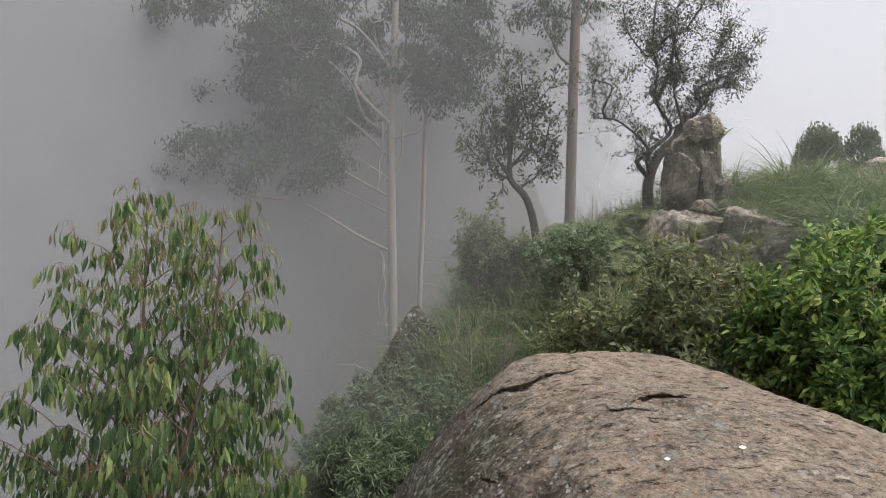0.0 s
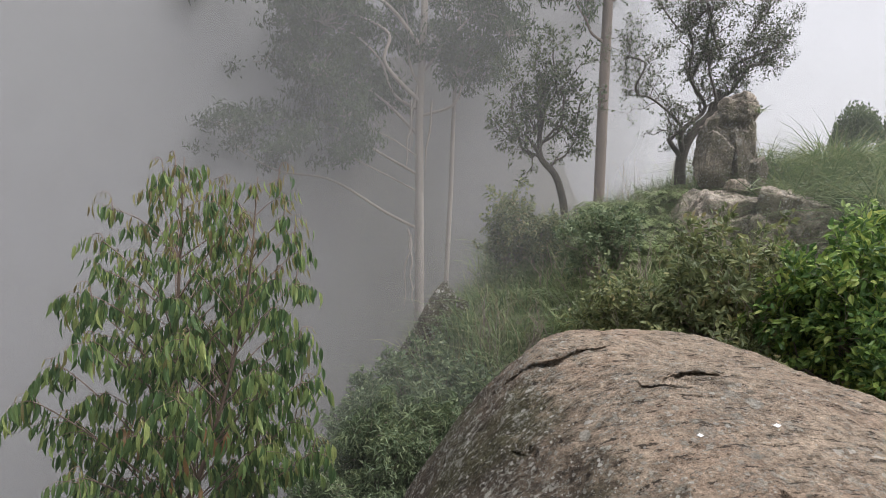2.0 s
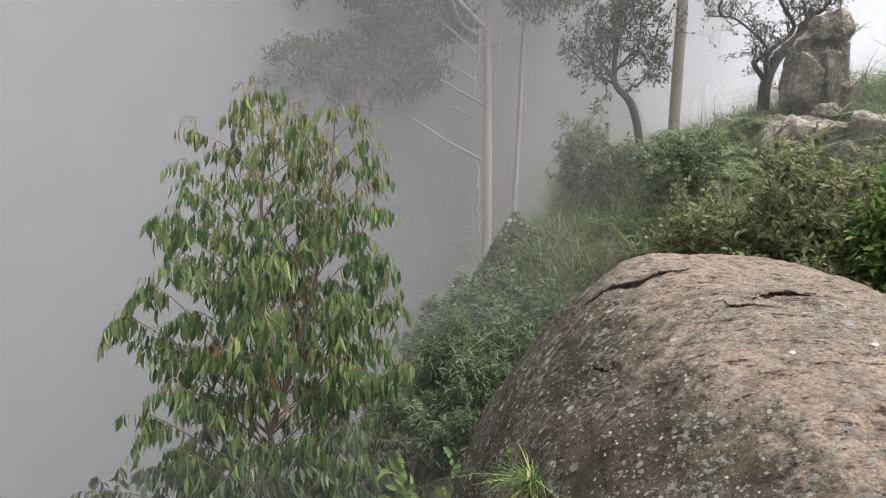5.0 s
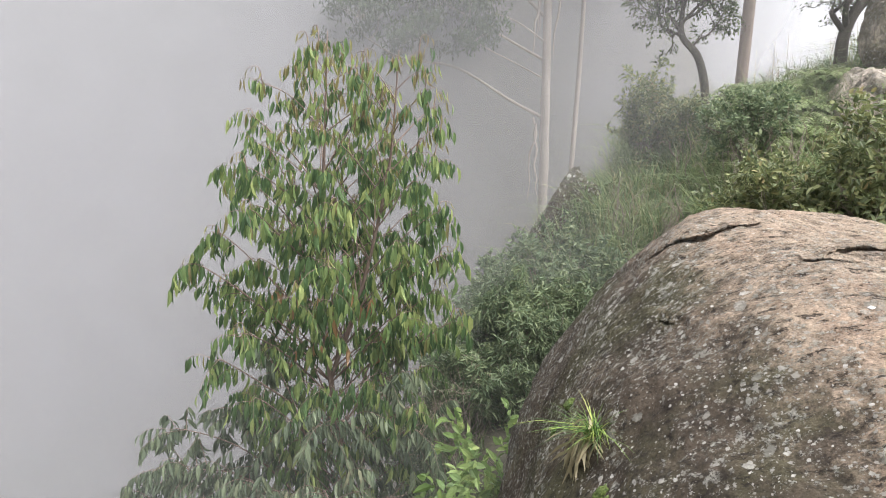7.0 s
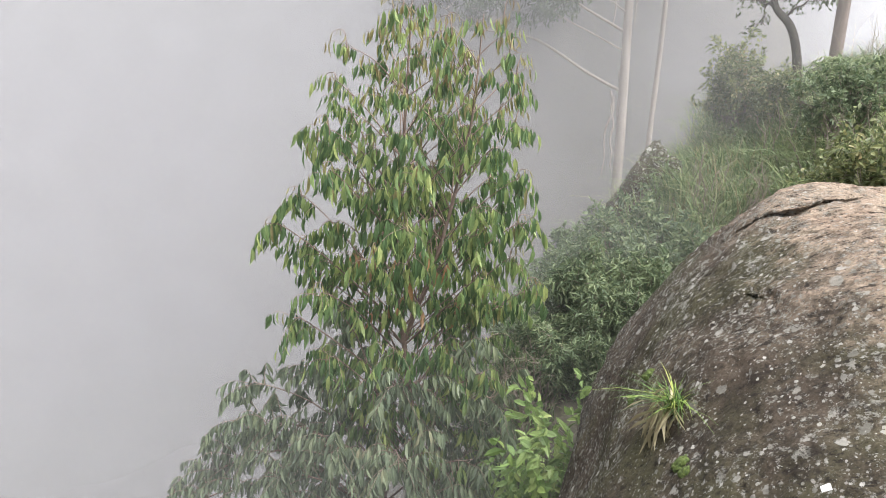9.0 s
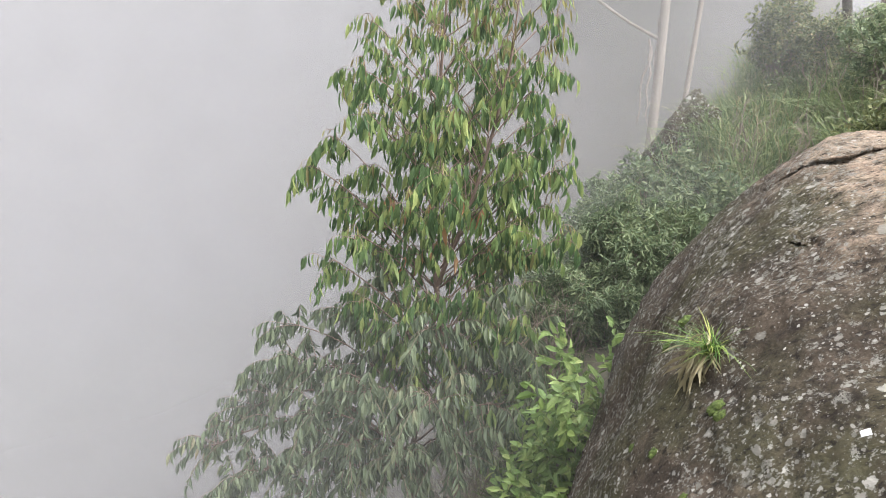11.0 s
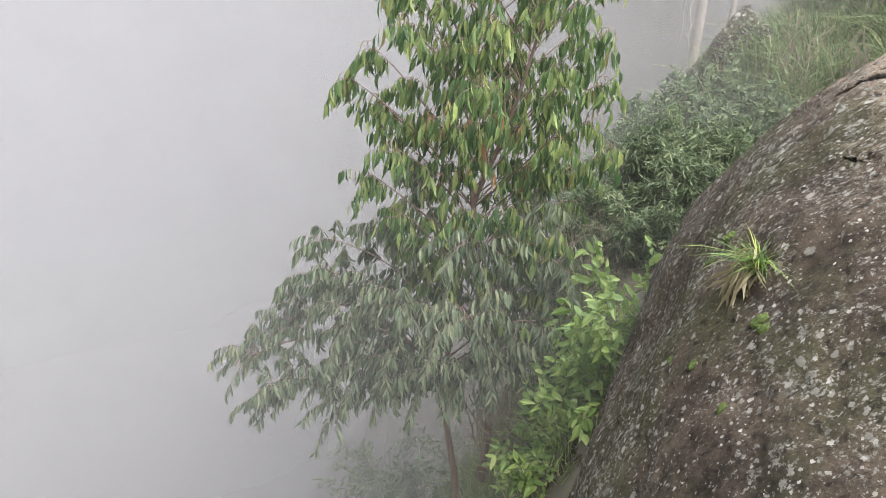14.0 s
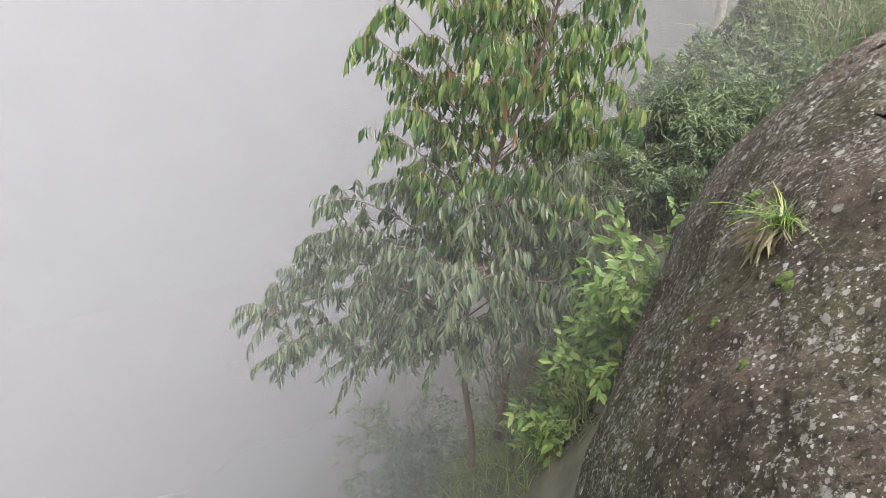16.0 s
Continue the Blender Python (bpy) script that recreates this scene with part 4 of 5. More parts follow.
def make_tall_gum():
    rng = np.random.default_rng(41)
    tree = thing("tall_eucalyptus", "tall pale-barked eucalyptus with sweeping leafy limbs in fog", "tree", (-1.5, 22.0, -3.2))
    wood = Geo()
    wood.add(*tube(spline([(0.06, 0, -3.0), (0.04, 0, 2.0), (0.0, 0, 3.7), (-0.06, 0, 5.9), (-0.1, 0, 7.6), (-0.04, 0, 9.7), (0, 0, 13.0), (0.1, 0, 17.0)], 40), (0.15, 0.13, 0.11, 0.08), 10))
    part("trunk", wood, PALE_BARK, tree, smooth=True)
    gum_limb(tree, rng, [(0.0, 3.9), (-0.9, 4.4), (-2.7, 5.2), (-4.3, 5.7), (-5.6, 6.2)], 0.065, [(-6.0, 6.6, 0.75), (-6.6, 6.35, 0.45), (-5.3, 6.9, 0.62), (-5.6, 6.1, 0.45), (-4.6, 7.2, 0.6)])
    gum_limb(tree, rng, [(0.0, 5.5), (-1.2, 6.2), (-2.4, 6.8), (-3.4, 7.3)], 0.06, [(-3.8, 7.5, 0.8), (-3.0, 7.5, 0.8), (-2.1, 7.4, 0.6), (-3.7, 6.3, 0.62), (-2.8, 6.15, 0.85), (-2.0, 6.3, 0.6), (-4.4, 5.9, 0.35)])
    gum_limb(tree, rng, [(0.0, 6.6), (-0.8, 7.3), (-1.4, 7.8), (-2.4, 8.4)], 0.07, [(-3.6, 8.4, 0.6), (-2.9, 8.7, 0.8), (-2.1, 8.8, 0.8), (-1.5, 8.1, 0.62), (-1.0, 7.8, 0.45)])
    gum_limb(tree, rng, [(0.0, 7.4), (-0.7, 8.0), (-1.0, 9.0), (-2.6, 9.6), (-4.2, 9.2)], 0.06, [(-4.0, 9.1, 0.62), (-4.9, 9.1, 0.45), (-5.6, 8.6, 0.4), (-3.1, 9.5, 0.55)])
    gum_limb(tree, rng, [(0.0, 7.6), (-0.9, 8.7), (-1.1, 9.8), (-2.6, 10.4), (-4.0, 10.6)], 0.08, [(-3.7, 10.2, 0.8), (-2.8, 10.1, 0.85), (-2.0, 10.2, 0.7), (-3.1, 11.0, 0.75), (-1.8, 11.0, 0.55)])
    gum_limb(tree, rng, [(0.0, 9.2), (-1.6, 10.6), (-3.6, 11.0), (-5.6, 11.2)], 0.08, [(-4.5, 10.9, 0.65), (-5.5, 11.1, 0.5), (-6.4, 11.0, 0.42), (-7.2, 11.1, 0.38), (-7.0, 10.6, 0.3)])
    gum_limb(tree, rng, [(0.0, 7.3), (0.7, 7.8), (1.1, 8.5), (1.4, 8.9)], 0.06, [(0.5, 9.6, 0.6), (1.2, 9.3, 0.7), (1.75, 8.8, 0.65), (1.0, 8.7, 0.5)])
    gum_limb(tree, rng, [(0.0, 8.6), (0.8, 9.3), (1.5, 10.2), (2.1, 10.9)], 0.06, [(2.0, 10.4, 0.7), (2.4, 9.7, 0.45), (1.2, 10.5, 0.5), (2.0, 11.2, 0.6)])
    gum_limb(tree, rng, [(0.0, 8.0), (-0.4, 9.0), (-0.6, 10.2), (-0.9, 11.4)], 0.05, [(-0.5, 9.5, 0.5), (-0.8, 10.5, 0.5), (0.3, 11.2, 0.55)])
    gum_limb(tree, rng, [(0.0, 5.0), (-0.9, 5.4), (-1.9, 5.9), (-2.4, 6.4)], 0.03, [])
    gum_limb(tree, rng, [(0.0, 6.0), (-1.0, 6.5), (-1.8, 6.9)], 0.03, [])
    return tree


TALL = make_tall_gum()


def hang_bark(tree, x, seed):
    """Long shed strips of bark that hang beside a trunk."""
    rng = np.random.default_rng(seed)
    for _ in range(7):
        h = rng.uniform(3.5, 8.5)
        a = np.array((x + rng.choice((-1, 1)) * rng.uniform(0.15, 0.4), rng.normal(0, 0.2), h))
        g = Geo()
        g.add(*tube(spline(crooked(rng, a, a + (rng.normal(0, 0.15), 0, -rng.uniform(1.5, 3.6)), 6, 0.025), 16), (0.035, 0.03, 0.01), 4))
        part("bark_strip", g, PALE_BARK, tree, "hanging strip of shed bark")


hang_bark(TALL, 0.0, 3)
make_tree("slender_eucalyptus", "slender pale eucalyptus trunk fading into fog", (-0.7, 22.6, -3.0),
          [(0, 0, -2.0), (0.02, 0, 2.0), (0.08, 0, 5.0), (0.12, 0, 8.2), (0.3, 0, 14.0)], (0.085, 0.07, 0.05),
          [(0.6, (1.6, 0, 11.5), 0.05), (0.65, (-1.0, 0, 12.0), 0.05), (0.8, (0.9, 0, 14.5), 0.05)], PALE_BARK, TALL_LEAF, 0.18, 43, per=7, hang=0.6, subs=9, sub_len=1.2, twigs=5, jitter=0.16)
make_tree("straight_eucalyptus", "straight brown-barked eucalyptus trunk behind the ridge", (3.24, 18.8, -3.2),
          [(0, 0, 0), (0, 0, 4.0), (0.02, 0, 9.0), (0.1, 0, 14.0)], (0.15, 0.14, 0.13, 0.1),
          [(0.64, (-1.1, -0.3, 10.2), 0.04), (0.7, (-1.4, 0, 11.2), 0.05), (0.72, (0.7, 0, 11.4), 0.04)], bark_material("brown_gum_bark", (0.1, 0.075, 0.06), (0.21, 0.165, 0.135), 8.0), TALL_LEAF, 0.15, 47,
          per=8, hang=0.6, subs=8, sub_len=0.7, twigs=5, jitter=0.1)
make_tree("distant_eucalyptus", "faint eucalyptus crown dissolving in fog", (2.3, 32.0, -1.5),
          [(0, 0, 0), (0.1, 0, 7.0), (0.0, 0, 16.0)], (0.2, 0.17, 0.12),
          [(0.5, (-2.0, 0, 10.5), 0.07), (0.55, (2.0, 0, 11.0), 0.07), (0.6, (-1.5, 0, 12.8), 0.07), (0.65, (1.8, 0, 13.4), 0.07), (0.7, (-3.4, 0, 13.5), 0.07), (0.62, (3.6, 0, 12.0), 0.07)],
          PALE_BARK, TALL_LEAF, 0.22, 53, per=8, hang=0.6, subs=10, sub_len=1.5, twigs=5, jitter=0.2)


# ---- crooked small trees on the ridge ----
make_tree("gnarled_tree", "gnarled dark tree with bare crooked branches beside the rock stack", (2.95, 10.6, 1.9),
          [(0, 0, 0), (0.0, 0, 0.35), (0.12, 0, 0.7), (0.42, 0, 1.05), (0.5, 0, 1.3)], (0.085, 0.07, 0.055),
          [(0.3, (-0.65, 0, 1.25), 0.04), ((-0.65, 0, 1.25), (-0.75, 0.1, 2.1), 0.02), (0.35, (0.1, 0.1, 2.1), 0.045), ((0.1, 0.1, 1.5), (0.15, 0.2, 3.2), 0.035),
           (0.75, (0.3, 0, 1.9), 0.03), ((0.3, 0, 1.7), (0.5, 0, 3.0), 0.028), (0.97, (0.95, 0, 1.7), 0.035), ((0.75, 0, 1.6), (1.35, 0.1, 2.25), 0.022), ((0.6, 0, 1.5), (1.0, 0, 2.7), 0.022),
           ((0.1, 0, 2.0), (-0.4, 0.1, 2.9), 0.02), ((0.15, 0, 2.4), (0.9, 0.1, 3.3), 0.02)],
          DARK_BARK, DARK_LEAF, 0.045, 61, per=3, hang=0.2, subs=20, sub_len=0.4, twigs=9, up=0.25, wiggle=0.11, jitter=0.03, ratio=0.45)
make_tree("leaning_tree", "small leaning tree with a dense dark crown on the slope", (1.47, 11.5, 1.35),
          [(0, 0, 0), (-0.08, 0, 0.4), (-0.2, 0, 0.7), (-0.42, 0, 0.95), (-0.45, 0, 1.3)], (0.065, 0.055, 0.035),
          [(0.6, (-1.15, 0, 1.5), 0.03), (0.7, (-0.75, 0.1, 1.9), 0.03), (0.9, (-0.3, 0, 2.1), 0.03), (0.97, (-0.1, 0.1, 2.75), 0.03), (0.85, (0.25, 0, 1.9), 0.028), (0.9, (0.15, 0, 2.4), 0.025),
           (0.75, (-1.0, 0, 2.2), 0.025), (0.98, (-0.55, 0, 2.5), 0.025), (0.6, (0.2, -0.1, 1.4), 0.018)],
          DARK_BARK, DARK_LEAF, 0.075, 67, per=4, hang=0.15, subs=10, sub_len=0.45, twigs=5, up=0.25, wiggle=0.1, jitter=0.04, ratio=0.45)


# ---- shrubs ----
def make_shrub(name, label, base, reach, stems, leaf, size, seed, wood=TWIG, outline=OVAL, per=3, ratio=0.42, hang=0.2, spread=1.0, group="", twigs=4, subs=6, lean=(0, 0)):
    rng = np.random.default_rng(seed)
    shrub = thing(name, label, "shrub", base, group)
    rx, ry, rz = reach
    for k in range(stems):
        ang, rad = rng.uniform(0, 2 * np.pi), rng.uniform(0.1, 1.0) ** 0.6
        tip = np.array((np.cos(ang) * rad * rx + lean[0], np.sin(ang) * rad * ry + lean[1], rz * rng.uniform(0.75, 1.05) * (1 - 0.45 * rad ** 2)))
        foot = tip * np.array((0.35, 0.35, 0)) * spread
        stem, crown = Geo(), Geo()
        spots, ways = bough(rng, stem, crooked(rng, foot, tip, 5, 0.06), 0.011 * rz ** 0.5, 0.003, subs, rz * 0.3, twigs, 0.25, 0.35, 5)
        branch = part("stem", stem, wood, shrub)
        if per:
            foliage_on(rng, crown, spots, ways, per, size, size * ratio, outline, hang, 0.02)
            part("foliage", crown, leaf, branch, kind="stuff")
    return shrub


SLOPE = "shrubs on the slope"
for text, base, reach, stems, leaf, size, seed in (
        ("dense olive shrub with brownish twigs behind the boulder", (2.1, 5.9, 0.25), (0.6, 0.5, 1.1), 28, OLIVE_LEAF, 0.07, 71),
        ("twiggy grey-green shrub on the slope behind the boulder", (1.35, 6.2, 0.15), (0.5, 0.45, 0.8), 24, OLIVE_LEAF, 0.06, 72),
        ("low olive shrub with fine twigs behind the boulder", (1.7, 5.3, 0.1), (0.45, 0.4, 0.55), 20, OLIVE_LEAF, 0.06, 70),
        ("soft green shrub on the steep slope", (-0.45, 7.4, -0.9), (0.55, 0.5, 0.85), 26, SOFT_LEAF, 0.075, 81),
        ("soft green shrub overhanging the gully", (-0.85, 7.0, -1.9), (0.5, 0.5, 1.0), 26, SOFT_LEAF, 0.075, 82),
        ("thin green shrub below the grassy slope", (0.0, 6.6, -0.75), (0.5, 0.45, 0.75), 22, SOFT_LEAF, 0.07, 85),
        ("dusky shrub halfway up the slope", (1.5, 8.2, 0.8), (0.5, 0.45, 0.7), 20, SOFT_LEAF, 0.06, 86)):
    make_shrub("slope_shrub", text, base, reach, stems, leaf, size, seed, group=SLOPE)
for k, (gx, gy, rise) in enumerate(((-1.35, 7.5, 0.9), (-1.15, 8.3, 0.8), (-1.7, 7.2, 1.0), (-1.25, 7.0, 0.8), (-0.95, 8.9, 0.6))):
    make_shrub("slope_shrub", "hazy green shrub clinging to the steep gully side", (gx, gy, float(ground_height(gx, gy)) - 0.05), (0.45, 0.45, rise), 18, SOFT_LEAF, 0.075, 120 + k, group=SLOPE)
for k, (gx, gy, rise) in enumerate(((-0.5, 5.75, 0.6), (-0.75, 6.3, 0.75), (-1.05, 5.9, 0.8), (-0.3, 6.2, 0.55), (-0.75, 5.4, 0.6), (-1.2, 6.7, 0.8))):
    make_shrub("slope_shrub", "hazy feathery green shrub on the steep bank behind the boulder", (gx, gy, float(ground_height(gx, gy)) - 0.05), (0.38, 0.38, rise), 18, SOFT_LEAF, 0.075, 190 + k, group=SLOPE, outline=LANCE, ratio=0.26, hang=0.45, per=4)
for k, (gx, gy) in enumerate(((-1.35, 4.6), (-1.0, 5.2), (-1.7, 5.3))):
    make_shrub("bare_shrub", "tangle of thin bare brown twigs under the young trees", (gx, gy, float(ground_height(gx, gy)) - 0.05), (0.38, 0.32, 0.95), 20, SOFT_LEAF, 0.05, 130 + k, group="bare shrubs", per=0)
make_shrub("bright_shrub", "yellow-green shrub with reddish young tips behind the boulder", (3.15, 6.1, float(ground_height(3.15, 6.1))), (0.6, 0.35, 1.45 - float(ground_height(3.15, 6.1))), 18, LIME_LEAF, 0.06, 150, group="bright green shrubs", per=4)
for k, (gx, gy) in enumerate(((0.9, 7.1), (1.25, 7.7), (0.5, 6.8), (1.7, 7.3), (0.2, 7.6), (1.0, 8.6))):
    make_shrub("bare_shrub", "spray of thin grey leafless twigs among the slope grass", (gx, gy, float(ground_height(gx, gy)) - 0.05), (0.4, 0.35, 0.8), 7, SOFT_LEAF, 0.05, 160 + k, group="bare shrubs", per=0, twigs=3, subs=5)
for k, (gx, gy, rise) in enumerate(((1.9, 5.7, 0.95), (2.25, 5.75, 1.0), (1.4, 6.0, 0.75), (1.65, 5.55, 0.6), (2.5, 6.0, 0.95))):
    make_shrub("bare_shrub", "upright brown leafless twigs standing out of the olive shrub", (gx, gy, float(ground_height(gx, gy)) - 0.05), (0.3, 0.25, rise), 6, SOFT_LEAF, 0.05, 170 + k, group="bare shrubs", per=0, twigs=3, subs=6)
make_shrub("weed", "small leafy weed beside the rock stack", (4.1, 10.2, float(ground_height(4.1, 10.2))), (0.18, 0.15, 0.65), 6, SOFT_LEAF, 0.05, 140, per=3)
for text, base, reach, stems, seed in (("bright green leafy shrub at the boulder's edge", (2.75, 5.2, 0.2), (0.55, 0.45, 1.15), 26, 73), ("tall yellow-green shrub behind the boulder", (3.4, 5.5, 0.3), (0.6, 0.5, 1.2), 24, 74),
                                       ("low leafy green shrub growing beside the boulder", (3.0, 4.6, 0.1), (0.6, 0.35, 0.8), 22, 75)):
    make_shrub("bright_shrub", text, base, reach, stems, BRIGHT_LEAF, 0.075, seed, ratio=0.42, per=6, hang=0.3, group="bright green shrubs")
make_shrub("grey_shrub", "upright grey-leaved shrub at the edge of the slope", (0.5, 9.5, 0.6), (0.22, 0.25, 1.1), 16, OLIVE_LEAF, 0.06, 76, group="grey shrubs", per=5)
make_shrub("grey_shrub", "low twiggy grey-leaved shrub at the edge of the slope", (0.92, 9.4, 0.75), (0.26, 0.25, 0.66), 14, OLIVE_LEAF, 0.055, 77, group="grey shrubs", per=4)
make_shrub("lime_shrub", "pale green shrub in the gully beside the boulder", (-0.63, 4.3, -2.55), (0.24, 0.28, 1.7), 15, LIME_LEAF, 0.1, 78, ratio=0.4, hang=0.45, per=3, group="gully shrubs")
make_shrub("lime_shrub", "small pale green shrub at the boulder's foot", (-0.9, 4.05, -3.0), (0.26, 0.28, 1.1), 14, LIME_LEAF, 0.09, 79, ratio=0.4, hang=0.45, per=3, group="gully shrubs")
make_shrub("pale_shrub", "grey-green shrub fading into fog down the slope", (-3.0, 6.2, float(ground_height(-3.0, 6.2)) - 0.1), (0.8, 0.7, 1.9), 24, BLUE_LEAF, 0.1, 80, outline=LANCE, ratio=0.28)


def make_dome_bush(label, base, half, high, seed):
    """A close, rounded bush: stems that fan out to a skin of small leaves."""
    rng = np.random.default_rng(seed)
    bush = thing("round_bush", label, "shrub", base, "round bushes")
    for k in range(26):
        way = unit(np.array((rng.normal(0, 0.7), rng.normal(0, 0.7), rng.uniform(0.1, 1.2))))
        tip = way * np.array((half, half, high)) * rng.uniform(0.82, 0.95)
        stem, crown = Geo(), Geo()
        stem.add(*tube(spline(crooked(rng, (0, 0, 0), tip, 5, 0.05), 8), (0.016, 0.005), 4))
        n = 260
        at = tip + rng.normal(0, 1, (n, 3)) * np.array((0.28, 0.28, 0.2)) * half
        at = at * np.minimum(1.0, rng.uniform(0.93, 1.06, n) / np.linalg.norm(at / np.array((half, half, high)), axis=1))[:, None]
        size = rng.uniform(0.05, 0.09, n)
        leaves(crown, at, rng.normal(0, 0.6, (n, 3)) + unit(at) + (0, 0, 0.2), rng.normal(0, 1, (n, 3)), size, size * 0.45, SLIP)
        part("foliage", crown, SOFT_LEAF, part("stem", stem, TWIG, bush), kind="stuff")


make_dome_bush("rounded dark green bush on the ridge", (7.62, 15.0, 2.55), 0.48, 1.22, 83)
make_dome_bush("smaller rounded dark green bush on the ridge", (8.5, 15.0, 2.55), 0.42, 1.2, 84)


# ---- grass and bracken ----
def scatter(rng, n, x0, x1, y0, y1):
    x, y = rng.uniform(x0, x1, n), rng.uniform(y0, y1, n)
    return np.stack([x, y, ground_height(x, y)], -1)


def make_grass(label, n, box, height, width, bend, seed, per=14, material=GRASS):
    rng = np.random.default_rng(seed)
    roots = np.repeat(scatter(rng, n, *box), per, 0)
    roots[:, :2] += rng.normal(0, 0.06, (len(roots), 2))
    g = Geo()
    blades(g, rng, roots, height * np.repeat(rng.uniform(0.6, 1.3, n), per), width, bend)
    me = g.mesh("grass")
    me.materials.append(material)
    tagged(new("grass", me), label, "grass", kind="stuff")


make_grass("long arching green grass on the slope", 1100, (-1.2, 3.2, 5.8, 11.8), 0.42, 0.008, 0.8, 91)
make_grass("long arching grass along the ridge", 800, (2.8, 8.5, 6.2, 12.5), 0.5, 0.009, 0.9, 92)
make_grass("dry straw-coloured grass among the shrubs", 520, (-0.8, 7.5, 6.0, 12.0), 0.5, 0.007, 0.5, 93, 6, DRY)
make_grass("thin grass in the gully below the boulder", 300, (-2.4, -0.8, 3.6, 6.0), 0.35, 0.007, 0.8, 94)

make_grass("tall thin dry stalks along the skyline of the ridge", 60, (1.9, 6.5, 11.0, 12.0), 0.75, 0.006, 0.25, 95, 3, DRY)


def make_tussock(label, at, height, count, seed, spread=0.12, bend=1.3, lean=0.7, material=GRASS):
    """A fountain of long blades from one root."""
    rng = np.random.default_rng(seed)
    roots = np.repeat(np.array([(0, 0, 0.0)]), count, 0)
    roots[:, :2] += rng.normal(0, spread, (count, 2))
    g = Geo()
    blades(g, rng, roots, np.full(count, height), 0.015, bend, lean)
    me = g.mesh("grass_tussock")
    me.materials.append(material)
    ob = new("grass_tussock", me)
    ob.location = at
    tagged(ob, label, "grass", "grass tussocks")


rng_t = np.random.default_rng(5)
for k in range(84):
    tx, ty = rng_t.uniform(3.9, 8.0), rng_t.uniform(7.0, 11.6)
    if tx < 4.6 and ty < 9.4:
        ty += 2.2
    make_tussock("tussock of long arching green grass on the ridge", (tx, ty, float(ground_height(tx, ty)) - 0.02), rng_t.uniform(0.65, 1.05), 150, 100 + k)
for k in range(64):
    tx, ty = rng_t.uniform(-0.15, 2.6), rng_t.uniform(6.8, 11.2)
    make_tussock("tussock of drooping grass on the steep slope", (tx, ty, float(ground_height(tx, ty)) - 0.02), rng_t.uniform(0.35, 0.6), 110, 300 + k, 0.16, 0.9, 0.3)

for k, (tx, ty) in enumerate(((3.95, 7.0), (4.25, 7.2), (4.5, 6.9), (4.1, 6.7))):
    make_tussock("fresh yellow-green grass tussock above the bright shrub", (tx, ty, float(ground_height(tx, ty)) - 0.02), 0.75, 150, 470 + k, 0.12, 0.9, 0.4, LIME_LEAF)
make_tussock("clump of fresh green grass at the foot of the boulder", (-0.86, 4.25, -2.25), 0.4, 90, 481, 0.05, 1.0, 0.5, BRIGHT_LEAF)
make_tussock("small tuft of grass growing on top of the rock stack", (3.62, 9.8, 2.84), 0.13, 50, 480, 0.05)


def make_bracken(label, at, reach, fronds, seed):
    """A bracken clump: arching fronds, each a stalk with paired leaflets."""
    rng = np.random.default_rng(seed)
    fern = thing("bracken", label, "fern", at, "bracken clumps")
    stalks, leaflets = Geo(), Geo()
    for _ in range(fronds):
        ang = rng.uniform(0, 2 * np.pi)
        out = np.array((np.cos(ang), np.sin(ang), 0))
        ln = reach * rng.uniform(0.6, 1.1)
        foot = np.append(rng.normal(0, 0.2 * reach, 2), 0)
        q = spline([foot, foot + out * ln * 0.3 + (0, 0, ln * 0.65), foot + out * ln * 0.75 + (0, 0, ln * 0.8), foot + out * ln * 1.15 + (0, 0, ln * 0.6)], 22)
        stalks.add(*tube(q, (0.004, 0.0015), 3))
        d = unit(np.gradient(q, axis=0))
        k = np.arange(5, 22)
        s = unit(np.cross(d[k], (0, 0, 1.0)))
        wide = ln * 0.34 * np.sin(np.pi * np.linspace(0.22, 0.99, len(k)))
        for sign in (-1, 1):
            way = s * sign + d[k] * 0.45 + rng.normal(0, 0.1, (len(k), 3)) - (0, 0, 0.15)
            leaves(leaflets, q[k], way, np.cross(way, d[k]) * sign, wide * rng.uniform(0.8, 1.15, len(k)), np.full(len(k), ln * 0.06), SLIP)
    part("stalks", stalks, TWIG, fern, kind="stuff")
    part("fronds", leaflets, FERN, fern, kind="stuff")


for k in range(74):
    bx, by = rng_t.uniform(1.6, 2.9), rng_t.uniform(8.6, 10.9)
    if bx > 2.35 and by < 9.7:
        bx -= 0.7
    make_bracken("clump of green bracken on the slope below the gnarled tree", (bx, by, float(ground_height(bx, by)) - 0.02), rng_t.uniform(0.26, 0.42), 26, 500 + k)


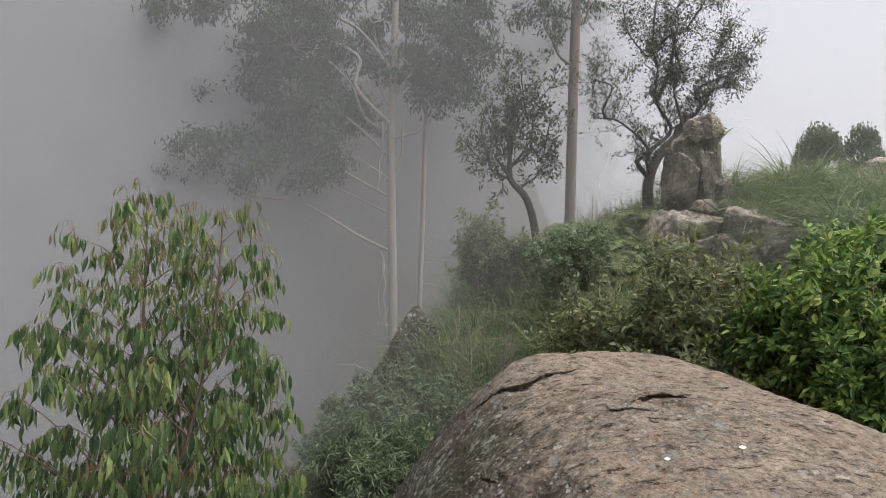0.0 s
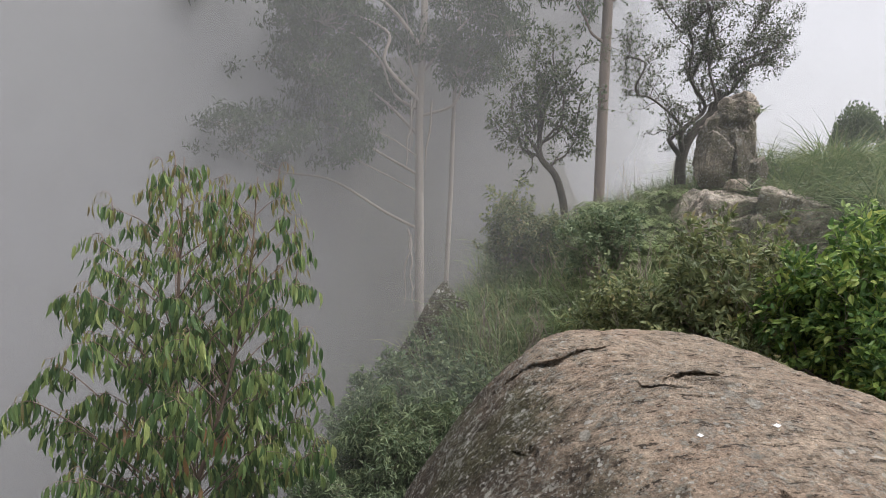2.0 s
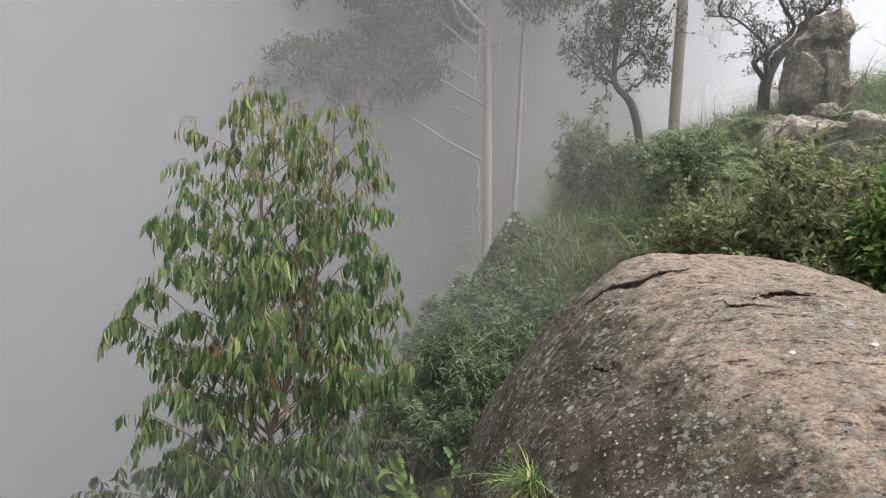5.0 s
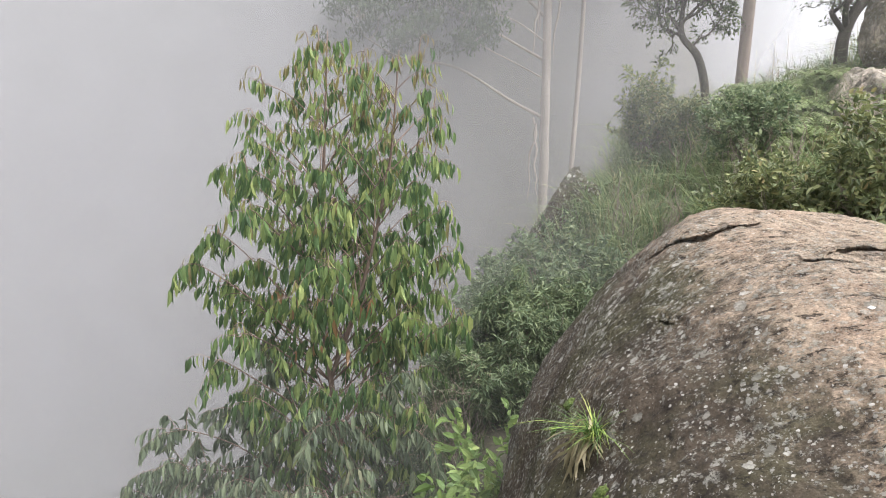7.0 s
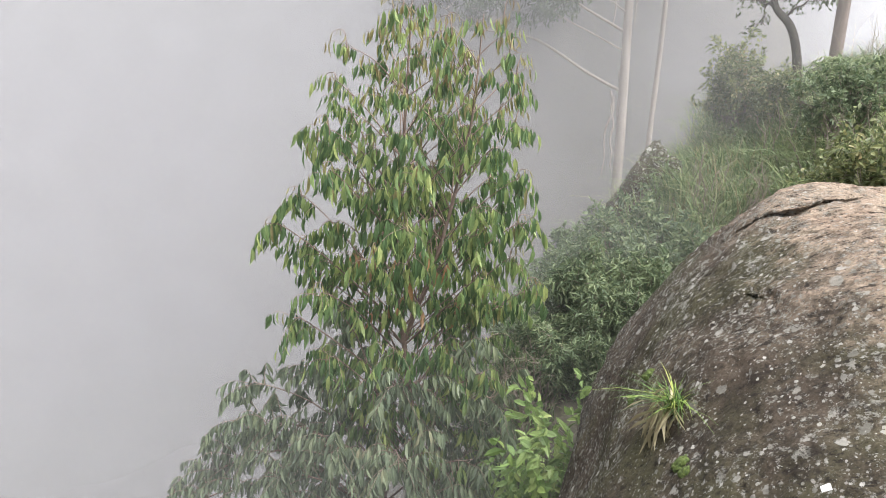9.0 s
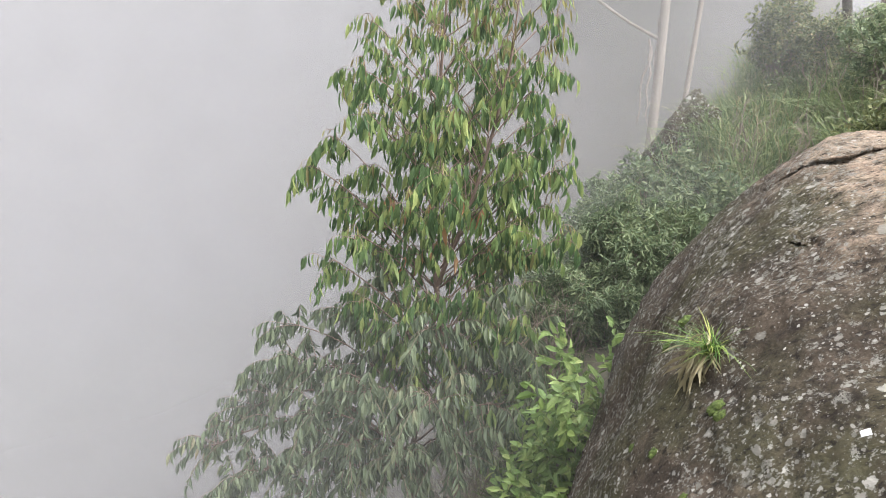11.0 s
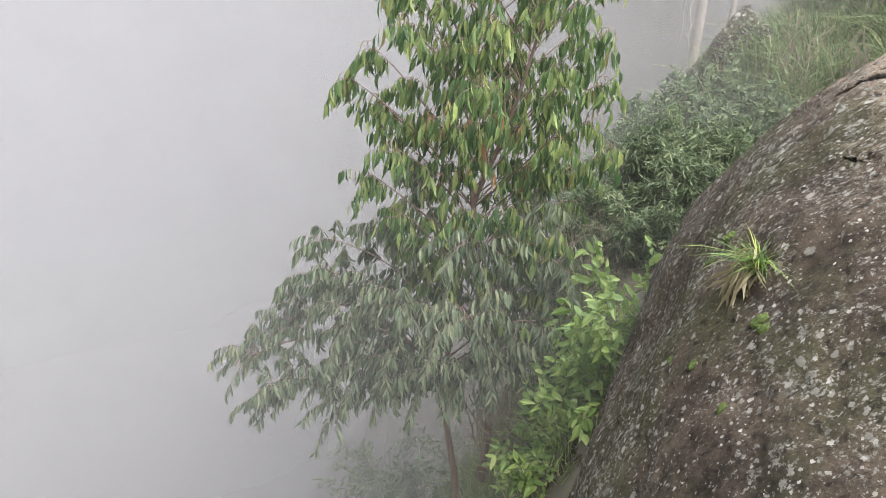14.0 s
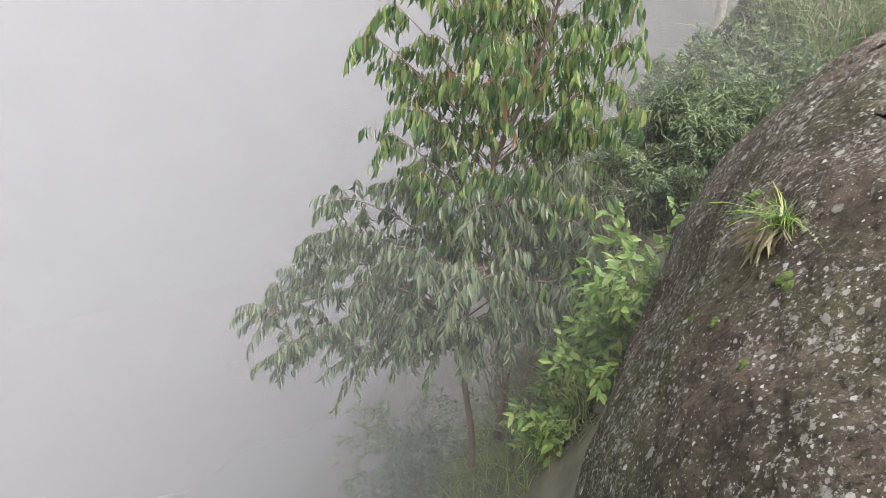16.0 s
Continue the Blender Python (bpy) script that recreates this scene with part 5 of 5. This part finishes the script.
# ---- small things on the boulder ----
def make_boulder_tuft():
    rng = np.random.default_rng(8)
    c, n = on_boulder(-0.07, 2.68, 0.13)
    tuft = thing("grass_tuft", "tuft of fresh grass with straw-coloured dead blades on the boulder", "grass", c)
    g, d = Geo(), Geo()
    blades(g, rng, rng.normal(0, 0.014, (100, 3)), np.full(100, 0.17), 0.0055, 1.1, 0.7, out=np.array((-0.15, -0.25, 0)))
    leaves(d, rng.normal(0, 0.035, (80, 3)) + n * 0.025, rng.normal(0, 0.55, (80, 3)) + n * 0.2 + np.array((0, 0, -1.0)), rng.normal(0, 1, (80, 3)) + n, rng.uniform(0.06, 0.21, 80), np.full(80, 0.0045), SICKLE)
    part("green_blade", g, BRIGHT_LEAF, tuft, kind="stuff")
    part("dead_blade", d, STRAW, tuft, kind="stuff")
    for k, (x, y, z, r) in enumerate(((-0.24, 3.06, -0.02, 0.036), (-0.21, 2.41, -0.17, 0.024), (-0.29, 2.55, -0.26, 0.024), (-0.11, 2.11, -0.14, 0.026), (-0.17, 3.07, 0.1, 0.03), (-0.04, 2.4, 0.06, 0.034), (-0.02, 2.34, 0.06, 0.026))):
        c, n = on_boulder(x, y, z)
        me = rock_mesh("moss_cushion", (r * 0.8, r * 0.95, r * 0.55), 40 + k, 0.5, 4)
        me.materials.append(MOSS)
        ob = new("moss_cushion", me)
        ob.matrix_world = Matrix.Translation(c) @ Vector(n).to_track_quat("Z", "Y").to_matrix().to_4x4()
        tagged(ob, "small dark green moss cushion on the boulder", "moss", "moss cushions")
    for x, y, z, r in ((1.14, 2.74, 0.79, 0.01), (0.84, 2.67, 0.74, 0.008), (0.32, 1.99, 0.29, 0.011), (-0.08, 2.7, 0.1, 0.008)):
        c, n = on_boulder(x, y, z)
        bm = bmesh.new()
        bmesh.ops.create_grid(bm, x_segments=4, y_segments=4, size=1.0)
        for v in bm.verts:
            v.co = Vector((v.co.x * r * 1.3, v.co.y * r, 0.25 * r * noise.noise(v.co * 1.4 + Vector((x * 9, y, z))) + 0.004))
        bmesh.ops.solidify(bm, geom=bm.faces[:], thickness=0.001)
        me = bpy.data.meshes.new("paper_scrap")
        bm.to_mesh(me)
        bm.free()
        me.materials.append(PAPER)
        ob = new("paper_scrap", me)
        ob.matrix_world = Matrix.Translation(c + n * 0.002) @ Vector(n).to_track_quat("Z", "Y").to_matrix().to_4x4() @ pose(0, 0, 0, 0, 0, x * 200)
        tagged(ob, "crumpled scrap of white paper lying on the boulder", "paper", "paper scraps")


make_boulder_tuft()
